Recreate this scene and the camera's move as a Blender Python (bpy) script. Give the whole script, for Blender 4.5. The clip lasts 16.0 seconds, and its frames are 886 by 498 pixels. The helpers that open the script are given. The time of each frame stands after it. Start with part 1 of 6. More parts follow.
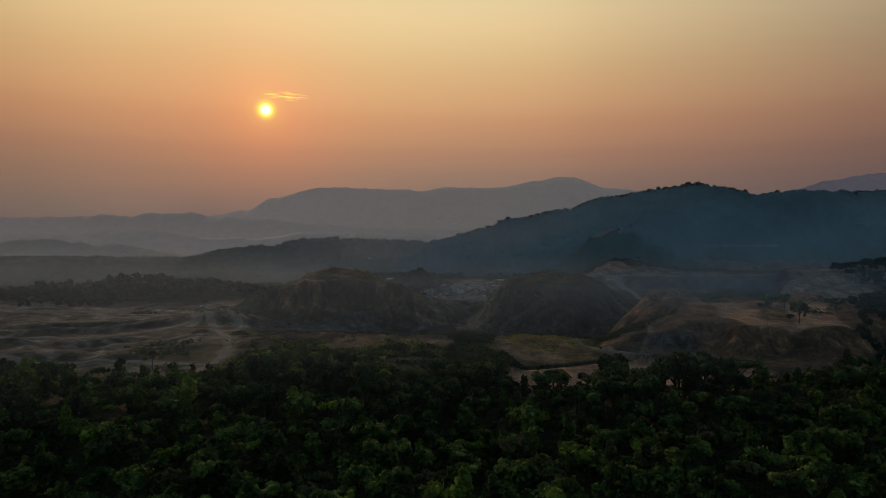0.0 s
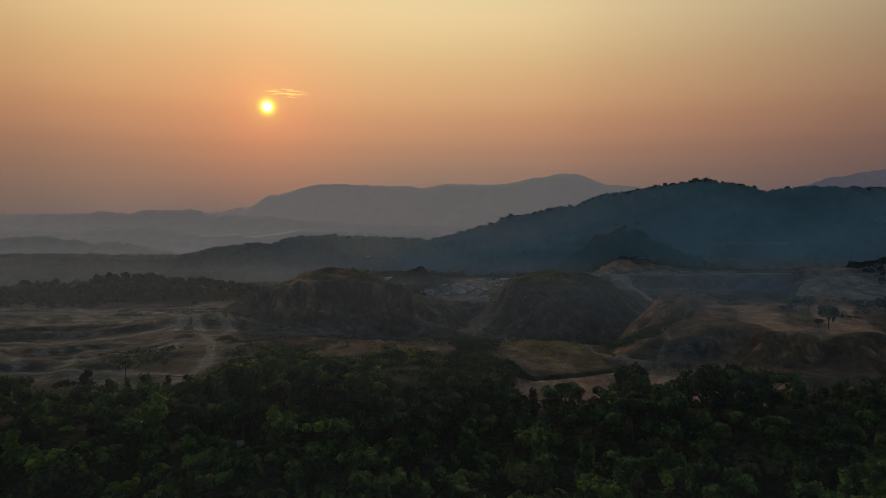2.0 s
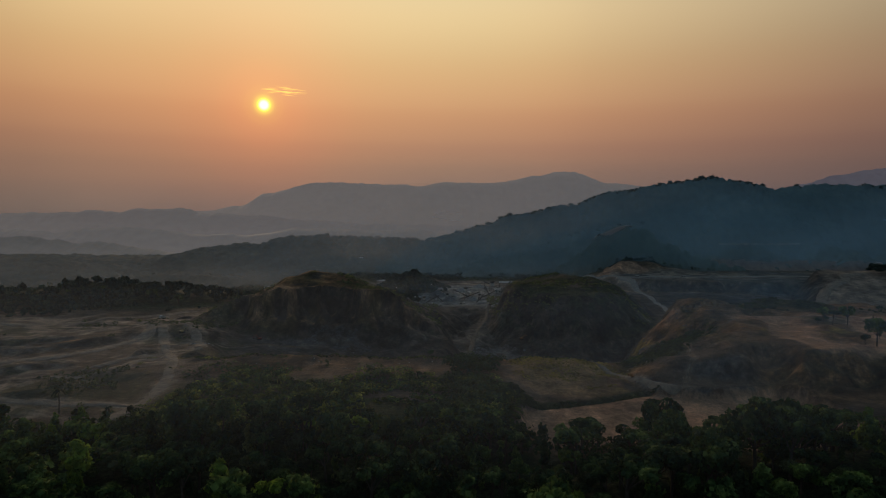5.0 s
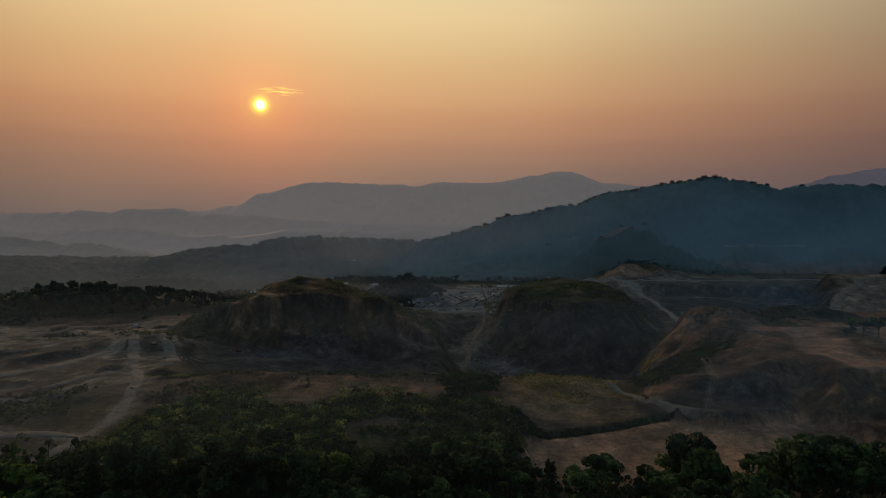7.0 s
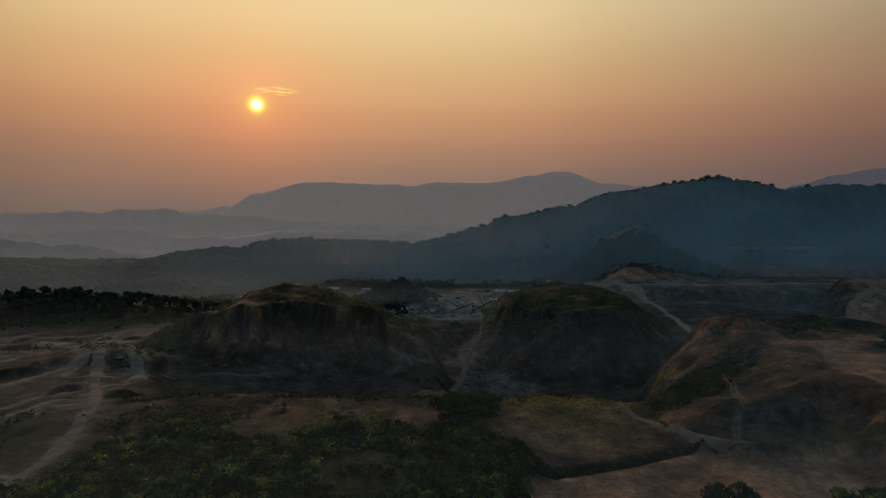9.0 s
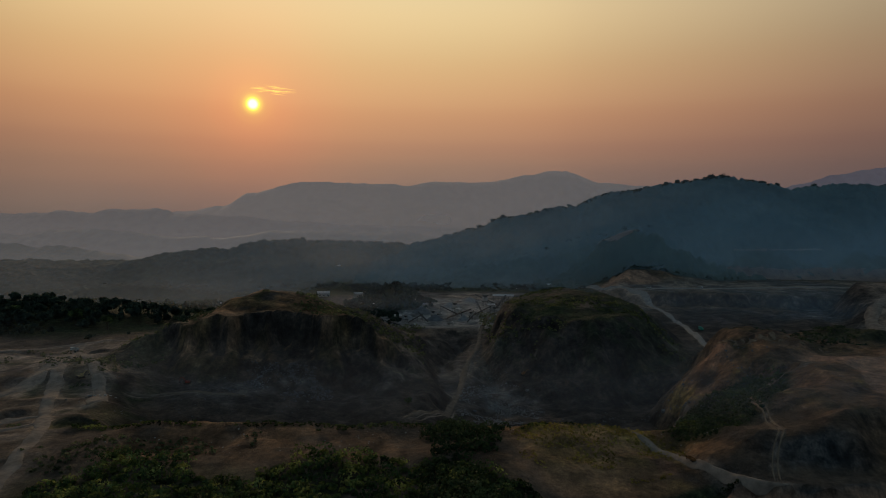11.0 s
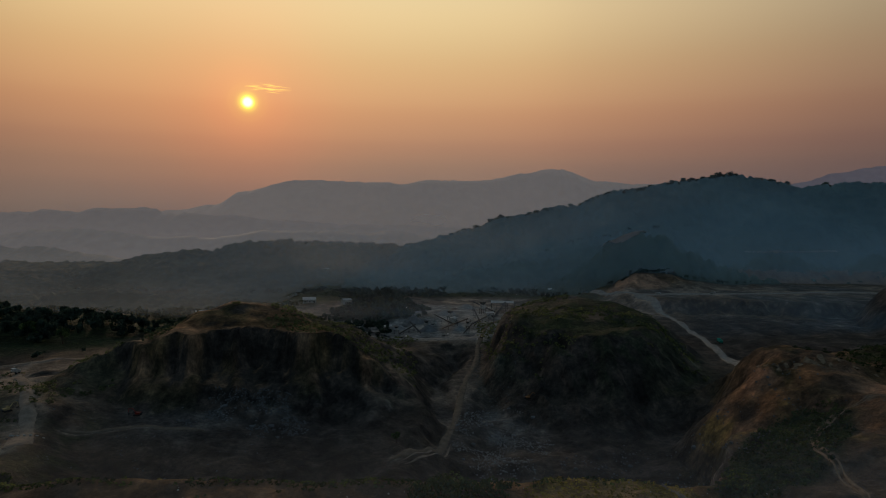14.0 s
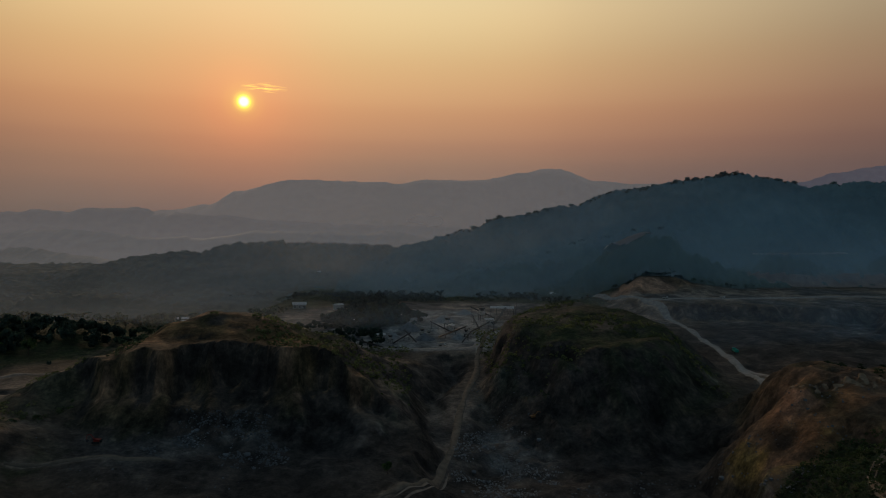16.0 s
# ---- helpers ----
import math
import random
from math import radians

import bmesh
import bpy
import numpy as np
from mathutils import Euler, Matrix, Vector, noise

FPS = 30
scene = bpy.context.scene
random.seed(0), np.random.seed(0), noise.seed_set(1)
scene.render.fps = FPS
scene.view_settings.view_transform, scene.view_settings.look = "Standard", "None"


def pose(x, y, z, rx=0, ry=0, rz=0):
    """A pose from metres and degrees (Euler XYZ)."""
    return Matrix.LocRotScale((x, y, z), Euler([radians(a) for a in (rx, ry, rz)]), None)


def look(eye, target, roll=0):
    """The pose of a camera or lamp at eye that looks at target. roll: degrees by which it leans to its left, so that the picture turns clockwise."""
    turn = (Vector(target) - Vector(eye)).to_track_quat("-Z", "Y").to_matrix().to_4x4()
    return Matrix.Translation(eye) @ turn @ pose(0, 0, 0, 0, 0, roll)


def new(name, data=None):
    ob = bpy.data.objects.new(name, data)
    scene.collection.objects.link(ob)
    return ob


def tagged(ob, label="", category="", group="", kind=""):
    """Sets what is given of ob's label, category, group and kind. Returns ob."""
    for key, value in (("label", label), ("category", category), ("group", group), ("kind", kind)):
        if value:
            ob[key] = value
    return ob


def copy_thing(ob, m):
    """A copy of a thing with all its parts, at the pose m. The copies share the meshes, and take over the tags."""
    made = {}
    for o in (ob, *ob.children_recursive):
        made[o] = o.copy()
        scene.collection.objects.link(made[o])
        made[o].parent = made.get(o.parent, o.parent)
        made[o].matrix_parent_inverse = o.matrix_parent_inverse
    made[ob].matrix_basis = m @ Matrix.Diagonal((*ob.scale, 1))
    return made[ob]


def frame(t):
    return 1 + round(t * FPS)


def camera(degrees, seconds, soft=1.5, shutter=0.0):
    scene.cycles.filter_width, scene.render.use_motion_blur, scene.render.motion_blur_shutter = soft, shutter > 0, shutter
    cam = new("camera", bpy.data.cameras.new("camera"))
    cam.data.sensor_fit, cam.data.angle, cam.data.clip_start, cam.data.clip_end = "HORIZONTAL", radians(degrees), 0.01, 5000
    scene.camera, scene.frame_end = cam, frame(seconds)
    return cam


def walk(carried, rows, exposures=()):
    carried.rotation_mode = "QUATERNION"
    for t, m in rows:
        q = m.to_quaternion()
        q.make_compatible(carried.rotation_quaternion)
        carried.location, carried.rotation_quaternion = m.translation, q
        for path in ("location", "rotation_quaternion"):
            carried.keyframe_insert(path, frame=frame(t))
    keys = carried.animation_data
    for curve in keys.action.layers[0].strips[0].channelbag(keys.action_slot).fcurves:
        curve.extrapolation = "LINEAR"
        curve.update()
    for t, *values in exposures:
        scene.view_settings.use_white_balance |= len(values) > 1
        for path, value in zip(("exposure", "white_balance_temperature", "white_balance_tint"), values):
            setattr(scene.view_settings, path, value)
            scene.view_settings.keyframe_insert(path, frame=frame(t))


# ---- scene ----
cam = camera(71.45, 16.0, soft=0.8)
PATH = [
    (0.0, (0.00, 0.00, 100.00), (0.00, 99.88, 95.14), 0.34),
    (1.0, (0.15, 12.86, 100.01), (-0.04, 112.73, 94.86), 0.34),
    (2.0, (0.45, 26.15, 100.16), (0.22, 126.01, 94.80), 0.34),
    (3.0, (0.88, 39.82, 100.44), (0.74, 139.67, 94.93), 0.34),
    (4.0, (1.43, 53.81, 100.82), (1.45, 153.66, 95.24), 0.34),
    (5.0, (2.06, 68.09, 101.30), (2.31, 167.93, 95.69), 0.34),
    (6.0, (2.77, 82.60, 101.86), (3.27, 182.44, 96.24), 0.34),
    (7.0, (3.52, 97.30, 102.47), (4.31, 197.14, 96.87), 0.34),
    (8.0, (4.30, 112.13, 103.13), (5.37, 211.97, 97.54), 0.34),
    (9.0, (5.08, 127.05, 103.82), (6.43, 226.88, 98.23), 0.34),
    (10.0, (5.84, 142.01, 104.52), (7.46, 241.84, 98.90), 0.34),
    (11.0, (6.56, 156.97, 105.21), (8.44, 256.79, 99.55), 0.34),
    (12.0, (7.22, 171.88, 105.89), (9.35, 271.69, 100.15), 0.34),
    (13.0, (7.79, 186.68, 106.52), (10.16, 286.48, 100.70), 0.34),
    (14.0, (8.26, 201.33, 107.10), (10.88, 301.12, 101.19), 0.34),
    (15.0, (8.61, 215.79, 107.61), (11.48, 315.57, 101.65), 0.34),
    (16.0, (8.80, 230.00, 108.04), (11.97, 329.77, 102.09), 0.34),
]
walk(cam, [(t, look(eye, target, roll)) for t, eye, target, roll in PATH])

# ---- sky, sun, exposure ----
SUN_AZ, SUN_EL = radians(-15.97), radians(9.48)
CLOUD_X, CLOUD_Z = -0.2535, 0.1957
SUN_DIR = Vector((math.sin(SUN_AZ) * math.cos(SUN_EL), math.cos(SUN_AZ) * math.cos(SUN_EL), math.sin(SUN_EL)))


def make_world():
    world = bpy.data.worlds.new("dusk_sky")
    scene.world = world
    world.use_nodes = True
    nt = world.node_tree
    nt.nodes.clear()
    n, l = nt.nodes.new, nt.links.new
    co = n("ShaderNodeTexCoord")

    def dot(v):
        d = n("ShaderNodeVectorMath")
        d.operation = "DOT_PRODUCT"
        l(co.outputs["Generated"], d.inputs[0])
        d.inputs[1].default_value = v
        return d.outputs["Value"]

    def ramp(value, lo, hi, stops):
        r = n("ShaderNodeMapRange")
        r.inputs["From Min"].default_value, r.inputs["From Max"].default_value = lo, hi
        l(value, r.inputs["Value"])
        c = n("ShaderNodeValToRGB")
        c.color_ramp.interpolation = "CARDINAL"
        el = c.color_ramp.elements
        while len(el) < len(stops):
            el.new(0.5)
        for e, (p, rgb) in zip(el, stops):
            e.position, e.color = (p - lo) / (hi - lo), (*rgb, 1)
        l(r.outputs["Result"], c.inputs["Fac"])
        return c.outputs["Color"]

    def mix(a, b, fac, kind="MIX"):
        m = n("ShaderNodeMix")
        m.data_type, m.blend_type = "RGBA", kind
        for sock, v in ((m.inputs["Factor"], fac), (m.inputs[6], a), (m.inputs[7], b)):
            if isinstance(v, (int, float)):
                sock.default_value = v
            elif isinstance(v, tuple):
                sock.default_value = (*v, 1)
            else:
                l(v, sock)
        return m.outputs[2]

    up, front, side = dot((0, 0, 1)), dot((0, 1, 0)), dot((1, 0, 0))
    # hazy sunset side, by height
    warm = ramp(up, -0.1, 1.0, [(-0.1, (0.10, 0.09, 0.088)), (0.0, (0.20, 0.151, 0.128)), (0.045, (0.27, 0.177, 0.135)), (0.08, (0.33, 0.195, 0.135)),
                                (0.116, (0.44, 0.235, 0.142)), (0.17, (0.60, 0.33, 0.170)), (0.247, (0.712, 0.485, 0.242)), (0.335, (0.77, 0.605, 0.34)),
                                (0.48, (0.40, 0.37, 0.29)), (0.7, (0.12, 0.145, 0.16)), (1.0, (0.07, 0.095, 0.115))])
    cool = ramp(up, -0.1, 1.0, [(-0.1, (0.018, 0.026, 0.034)), (0.0, (0.062, 0.096, 0.126)), (0.25, (0.085, 0.132, 0.172)), (1.0, (0.078, 0.122, 0.158))])
    facing = ramp(front, -1, 1, [(-0.25, (0, 0, 0)), (0.1, (0.15, 0.15, 0.15)), (0.45, (0.75, 0.75, 0.75)), (0.65, (1, 1, 1))])
    across = ramp(side, -1, 1, [(-1, (0.4, 0.36, 0.4)), (-0.55, (0.88, 0.84, 0.82)), (-0.3, (0.98, 0.93, 0.92)), (0.0, (1, 1, 1)), (0.22, (0.88, 0.87, 0.90)),
                                (0.55, (0.53, 0.55, 0.66)), (1, (0.28, 0.33, 0.47))])
    base = mix(cool, mix(warm, across, 1.0, "MULTIPLY"), facing)
    # the sun's aureole and disc, by the angle from it
    away = n("ShaderNodeMath")
    away.operation = "ARCCOSINE"
    l(dot(SUN_DIR), away.inputs[0])
    glow = ramp(away.outputs[0], 0.0, 0.3, [(0.0, (0.8, 0.7, 0.10)), (0.009, (0.55, 0.5, 0.0)), (0.016, (0.26, 0.14, 0.0)), (0.03, (0.17, 0.035, 0.0)), (0.07, (0.085, 0.008, 0.0)), (0.14, (0.028, 0.002, 0.0)), (0.3, (0, 0, 0))])
    base = mix(base, glow, 1.0, "ADD")
    disc = ramp(away.outputs[0], 0.0, 0.02, [(0.0, (2.2, 2.2, 1.3)), (0.006, (1.6, 1.5, 0.6)), (0.009, (0.4, 0.38, 0.03)), (0.012, (0, 0, 0)), (0.02, (0, 0, 0))])
    base = mix(base, disc, 1.0, "ADD")
    # thin streaks of cloud beside the sun
    mid = Vector((CLOUD_X, 1.0, CLOUD_Z)).normalized()
    right = Vector((mid.y, -mid.x, 0)).normalized()
    above = right.cross(mid)
    place = n("ShaderNodeCombineXYZ")
    l(dot(right), place.inputs["X"])
    l(dot(above), place.inputs["Y"])
    squash = n("ShaderNodeVectorMath")
    squash.operation = "MULTIPLY"
    l(place.outputs[0], squash.inputs[0])
    squash.inputs[1].default_value = (1 / 0.034, 1 / 0.0085, 0)
    size = n("ShaderNodeVectorMath")
    size.operation = "LENGTH"
    l(squash.outputs[0], size.inputs[0])
    body = ramp(size.outputs["Value"], 0.0, 1.2, [(0.0, (1, 1, 1)), (0.6, (0.8, 0.8, 0.8)), (1.0, (0.1, 0.1, 0.1)), (1.2, (0, 0, 0))])
    stretch = n("ShaderNodeVectorMath")
    stretch.operation = "MULTIPLY"
    l(place.outputs[0], stretch.inputs[0])
    stretch.inputs[1].default_value = (34, 330, 0)
    streak = n("ShaderNodeTexNoise")
    streak.inputs["Scale"].default_value, streak.inputs["Detail"].default_value = 1.0, 3.0
    l(stretch.outputs[0], streak.inputs["Vector"])
    lines = ramp(streak.outputs["Fac"], 0.0, 1.0, [(0.42, (0, 0, 0)), (0.5, (0.16, 0.12, 0.0)), (0.62, (0.45, 0.40, 0.02)), (0.8, (0.6, 0.55, 0.04))])
    in_front = n("ShaderNodeMath")
    in_front.operation = "GREATER_THAN"
    l(front, in_front.inputs[0])
    in_front.inputs[1].default_value = 0.5
    cloud = mix((0.0, 0.0, 0.0), mix(lines, body, 1.0, "MULTIPLY"), in_front.outputs[0])
    base = mix(base, cloud, 1.0, "ADD")
    sky = n("ShaderNodeTexSky")
    sky.sky_type, sky.sun_disc = "NISHITA", False
    sky.sun_elevation, sky.sun_rotation = SUN_EL, SUN_AZ
    sky.air_density, sky.dust_density, sky.ozone_density = 2.0, 6.0, 1.0
    dim = mix((0.0, 0.0, 0.0), sky.outputs["Color"], 0.0015)
    base = mix(base, dim, 1.0, "ADD")
    bg = n("ShaderNodeBackground")
    bg.inputs["Strength"].default_value = 1.0
    l(base, bg.inputs["Color"])
    out = n("ShaderNodeOutputWorld")
    l(bg.outputs["Background"], out.inputs["Surface"])


make_world()
sun_data = bpy.data.lights.new("sun", "SUN")
sun_data.energy, sun_data.angle, sun_data.color = 0.62, radians(4.0), (1.0, 0.70, 0.44)
sun = new("sun", sun_data)
sun.matrix_world = look(SUN_DIR * 1000, (0, 0, 0))
scene.view_settings.exposure = 0.0


# ---- numbers: noise and the lie of the land ----
def lattice(ix, iy, seed):
    h = (ix.astype(np.int64) * 374761393 + iy.astype(np.int64) * 668265263 + seed * 974634777) & 0x7FFFFFFF
    h = ((h ^ (h >> 13)) * 1274126177) & 0x7FFFFFFF
    return ((h ^ (h >> 16)) & 0xFFFFF) / float(0xFFFFF)


def vnoise(x, y, seed=0):
    ix, iy = np.floor(x), np.floor(y)
    fx, fy = x - ix, y - iy
    fx, fy = fx * fx * (3 - 2 * fx), fy * fy * (3 - 2 * fy)
    a, b = lattice(ix, iy, seed), lattice(ix + 1, iy, seed)
    c, d = lattice(ix, iy + 1, seed), lattice(ix + 1, iy + 1, seed)
    return (a + (b - a) * fx) * (1 - fy) + (c + (d - c) * fx) * fy - 0.5


def fbm(x, y, size, octaves=4, seed=0):
    total, amp, f = 0.0, 1.0, 1.0 / size
    for k in range(octaves):
        total = total + amp * vnoise(x * f + 17.3 * k, y * f - 9.1 * k, seed + k)
        amp, f = amp * 0.5, f * 2.03
    return total


def ss(a, b, v):
    t = np.clip((v - a) / (b - a), 0.0, 1.0)
    return t * t * (3 - 2 * t)


def mixn(a, b, f):
    return a + (b - a) * f


def hump(x, y, cx, cy, rx, ry, turn=0.0, inner=0.0):
    """1 on the flat top, 0 outside an oval; inner is the share of the radius that is flat."""
    c, s = math.cos(radians(turn)), math.sin(radians(turn))
    u, v = (x - cx) * c + (y - cy) * s, -(x - cx) * s + (y - cy) * c
    return 1 - ss(inner, 1.0, np.sqrt((u / rx) ** 2 + (v / ry) ** 2))


BANKS = [(-170, 444, 22, 5, 115, 2.2), (-190, 483, 5, 13, 20, 2.4), (-158, 486, 20, 8, -51, 2.6), (-178, 511, 11, 5, 10, 2.0), (-205, 420, 36, 8, 38, 3.0), (-158, 398, 17, 5, 90, 2.2), (-240, 395, 40, 7, 20, 2.6),
         (-238, 440, 30, 6, 35, 2.4), (-205, 358, 30, 6, 25, 2.2), (-232, 335, 34, 6, 10, 2.2), (-190, 328, 22, 5, 0, 1.8), (-128, 390, 20, 6, 30, 2.0), (-270, 420, 34, 7, 25, 2.6)]


def banks_at(x, y):
    """Heaped earth banks beside the plateau's roads."""
    total = 0.0
    for cx, cy, rx, ry, turn, dz in BANKS:
        total = total + dz * hump(x, y, cx, cy, rx, ry, turn, 0.25)
    return total


def sand_edge(x):
    """Where the sand strip ends against the ditch, the bank and the mound's foot."""
    return np.interp(x, [30, 36, 53, 67, 84, 100, 111, 122, 143, 153, 162], [296, 308, 313, 318, 326, 333, 325, 326, 328, 319, 292])


def sand_strip(x, y, rough=0.0):
    return ss(-1.5, 1.5, sand_edge(x) - y + rough) * ss(258, 280, y) * ss(30, 36, x) * (1 - ss(152, 164, x))


def mound_rim(x, y):
    """How far a point lies inside the rim of the eastern mound's flat top."""
    west = (1 - 0.25 * ss(404, 416, y)) * (x - np.interp(y, [340, 367, 381, 404, 412, 424, 440, 455, 470], [171, 168, 170, 181, 176, 165, 159, 161, 172]))
    east = np.interp(y, [330, 400, 450, 500], [224, 250, 285, 300]) - x
    return np.minimum(np.minimum(west, east), np.minimum(y - 338, 488 - y))


def land(x, y):
    """The height of the ground, in metres above the pit floor."""
    x, y = np.asarray(x, float), np.asarray(y, float)
    wob = fbm(x, y, 60, 4, 3)
    fine = fbm(x, y, 14, 3, 8)
    wx, wy = x + 14 * wob + 3.5 * fine, y + 14 * fbm(x, y, 55, 4, 21) + 3.5 * fbm(x, y, 13, 3, 5)
    # valley floor and southern shelf
    h = 17 + 1.2 * wob + 0 * x
    lip = y + 2.5 * wob + 1.6 * fine
    shelf = 1 - ss(377, 386, lip)
    h = mixn(h, 28 + 1.5 * wob + 0.5 * fine, shelf)
    # western plateau
    slant = 0.35 * np.clip(440 - y, -30, 60)
    west = 1 - ss(-146, -118, 0.6 * wx + 0.4 * x - slant)
    h = mixn(h, 27.5 - 0.02 * (y - 300) + 2.5 * wob, west * (1 - ss(560, 640, y)))
    # wooded foreground slopes
    near = 1 - ss(240, 296, wy + 0.10 * x * ss(0, -200, x))
    h = mixn(h, 19 + 6 * wob + 0.03 * np.abs(x), near * 0.9)
    h = h + 6 * hump(wx, y, 110, 238, 130, 40) + 9 * hump(x, y, -150, 215, 70, 50) + 8 * hump(x, y, 210, 225, 120, 70)
    # sand strip
    h = mixn(h, 23.5, ss(30, 44, x) * (1 - ss(92, 100, x)) * ss(270, 290, y) * (1 - ss(2, 56, y - sand_edge(x) - 3)))
    ditch = ss(0, 2.5, y - sand_edge(x)) * (1 - ss(3.5, 8, y - sand_edge(x))) * ss(34, 42, x) * (1 - ss(92, 102, x))
    h = h - 2.2 * ditch
    strip = sand_strip(x, y, 3 * fine)
    h = mixn(h, 22.6 + 0.8 * fine + 1.0 * ss(14, 0, sand_edge(x) - y), strip)
    # pit
    gully = np.abs(fbm(x + 0.3 * y, 0.22 * y, 24, 4, 61))
    rill = 9 * fbm(x + 0.25 * y, 0.18 * y, 18, 4, 63) + 16 * gully - 5
    flute = np.abs(fbm(x + 0.35 * y, 0.15 * y, 8, 3, 67))
    rill = rill + 7 * flute - 1.5
    fy = wy + rill
    edge = lip + 0.3 * rill * ss(382, 400, y)
    pit = ss(380, 397, edge) * (1 - ss(575, 640, wy)) * ss(-8, 26, wx) * (1 - ss(150, 186, wx))
    h = mixn(h, 0.5 + 1.0 * fine, pit)
    wpit = ss(381, 396, edge) * (1 - ss(505, 530, y)) * ss(-146, -114, 0.6 * wx + 0.4 * x - slant) * (1 - ss(-10, 20, wx))
    h = mixn(h, 15 + 0.04 * (y - 440) - 0.05 * (x + 80) + 1.5 * wob, wpit)
    # eastern hollow behind the mound, under the long road
    hollow = hump(wx, wy, 196, 560, 66, 150, 0, 0.5)
    h = mixn(h, 13.0, hollow * 0.9)
    # western knoll with its cut face
    k = (0.45 * ss(464, 496, fy) + 0.55 * ss(490, 498, fy)) * (1 - ss(575, 660, wy)) * ss(-178, -140, wx + 0.5 * rill) * (1 - ss(-48, 12, wx + 0.5 * rill)) * (1 - ss(-85, -35, wx) * ss(560, 610, wy))
    h = np.maximum(h, mixn(h, 48.5 - 11 * ss(-104, -156, wx) - 0.11 * np.maximum(0, y - 502) + 2.0 * wob + 1.2 * fine, k))
    h = h + 11.0 * hump(wx, wy, -86, 548, 52, 36, 0, 0.12)
    h = h + 2 * hump(wx, wy, -74, 478, 50, 20)
    # eastern knoll
    k = hump(wx + 0.6 * rill, fy, 110, 600, 82, 124, -4, 0.46)
    h = np.maximum(h, mixn(h, 40 + 3 * wob + 1.5 * fine, k))
    h = h + 3.5 * hump(x, y, 118, 620, 60, 90)
    # ramp between the knolls
    rx = 14 + 0.19 * (y - 455)
    ramp_z = 3 + 14 * ss(455, 690, y)
    on_ramp = (1 - ss(4, 19, np.abs(x - rx + 16 * wob + 5 * fine))) * ss(440, 460, y) * (1 - ss(690, 720, y))
    # low ground beyond the mound
    h = mixn(h, 17 + 2 * wob, ss(222, 262, x) * ss(285, 315, y) * (1 - ss(480, 560, y)))
    # eastern mound: a flat top with a bent rim, a spur below its peak, steep sides
    near_rim = mound_rim(wx + 0.25 * rill, wy + 0.25 * rill)
    side = ss(-30, 0, near_rim)
    steep = ss(404, 418, y)
    h = np.maximum(h, mixn(h, 41.0 + 2 * wob + fine, mixn(0.35 * side + 0.65 * side ** 3, side, steep)))
    spur = np.clip((180 - x) / 56, 0, 1)
    on_spur = (1 - ss(3, 15, np.abs(y - (410 - 26 * spur ** 0.8) + 3 * fine))) * ss(116, 132, x) * (1 - ss(176, 184, x))
    h = np.maximum(h, mixn(h, 43 - 15 * spur ** 1.1 + fine, on_spur))
    flank = 4 * side * (1 - side)
    h = h - flank * 12 * np.maximum(0, 0.24 - np.abs(fbm(0.3 * x, y, 19, 4, 181)))
    h = h + 5 * hump(wx, wy, 232, 474, 34, 18, -6, 0.3)
    # green apron that joins the mound to the shelf
    foot = 92 + 0.2 * (y - 345) + 0.34 * np.maximum(0, y - 372) + 0.4 * rill
    apron = ss(-9, 1, wx - foot) * ss(340, 354, wy) * (1 - ss(424, 446, wy))
    h = mixn(h, np.maximum(h, np.minimum(26.5 + 0.3 * (x - foot) + 2 * fine, 42)), apron)
    h = h - 6 * hump(x, y, 152, 428, 34, 19, 8)
    # long brow that runs down from the mound's corner to the pit
    crest = np.interp(x + 3 * fine, [116, 123, 129, 138, 148, 158, 168, 190], [1, 16, 24, 31, 38, 42, 44, 41]) + 1.5 * fine
    h = np.maximum(h, mixn(h, crest, ss(420, 438, wy + 0.3 * rill) * (1 - ss(452, 472, wy))))
    # rocky outcrop on its north-western brow, with a cracked face to the south
    brow = y + 10 * fbm(x, y, 18, 3, 175) + 7 * np.abs(fbm(x, y, 7, 3, 177))
    outcrop = ss(449, 453, brow) * (1 - ss(474, 494, wy)) * ss(138, 166, x + 4 * fine) * (1 - ss(176, 196, wx))
    h = np.maximum(h, mixn(h, 46.5 + 1.5 * wob - 7.0 * np.abs(fbm(x, y, 13, 4, 171)), outcrop))
    # rough ground wherever it has been dug
    dug = ss(332, 350, y) * (1 - ss(680, 760, y)) * (1 - ss(330, 420, np.abs(x)))
    crag = 0.45 - np.abs(fbm(x, y, 40, 5, 141)) * 1.6
    h = h + dug * (3.2 * crag + 1.3 * fbm(x, y, 11, 4, 143) + 0.5 * fbm(x, y, 4, 2, 145)) * (0.4 + 0.6 * ss(-150, -110, x))
    h = h + 4.5 * np.maximum(0, fbm(x, y, 46, 4, 151) - 0.06) * ss(285, 310, y) * (1 - ss(500, 560, y)) * (1 - ss(-150, -110, x)) * 2
    h = h + banks_at(wx, wy) * (1 - near_roads(x, y))
    banks = np.abs(fbm(0.3 * x + 0.15 * y, y, 17, 3, 155))
    h = h + 1.3 * (0.28 - banks) * ss(285, 305, y) * (1 - ss(500, 550, y)) * (1 - ss(-160, -130, x)) * (1 - ss(400, 500, -x))
    h = mixn(h, ramp_z, on_ramp)
    ravine = hump(wx, wy, 44, 498, 25, 62, -10, 0.55)
    h = mixn(h, np.minimum(h, ramp_z + 0.5 + fine), ravine)
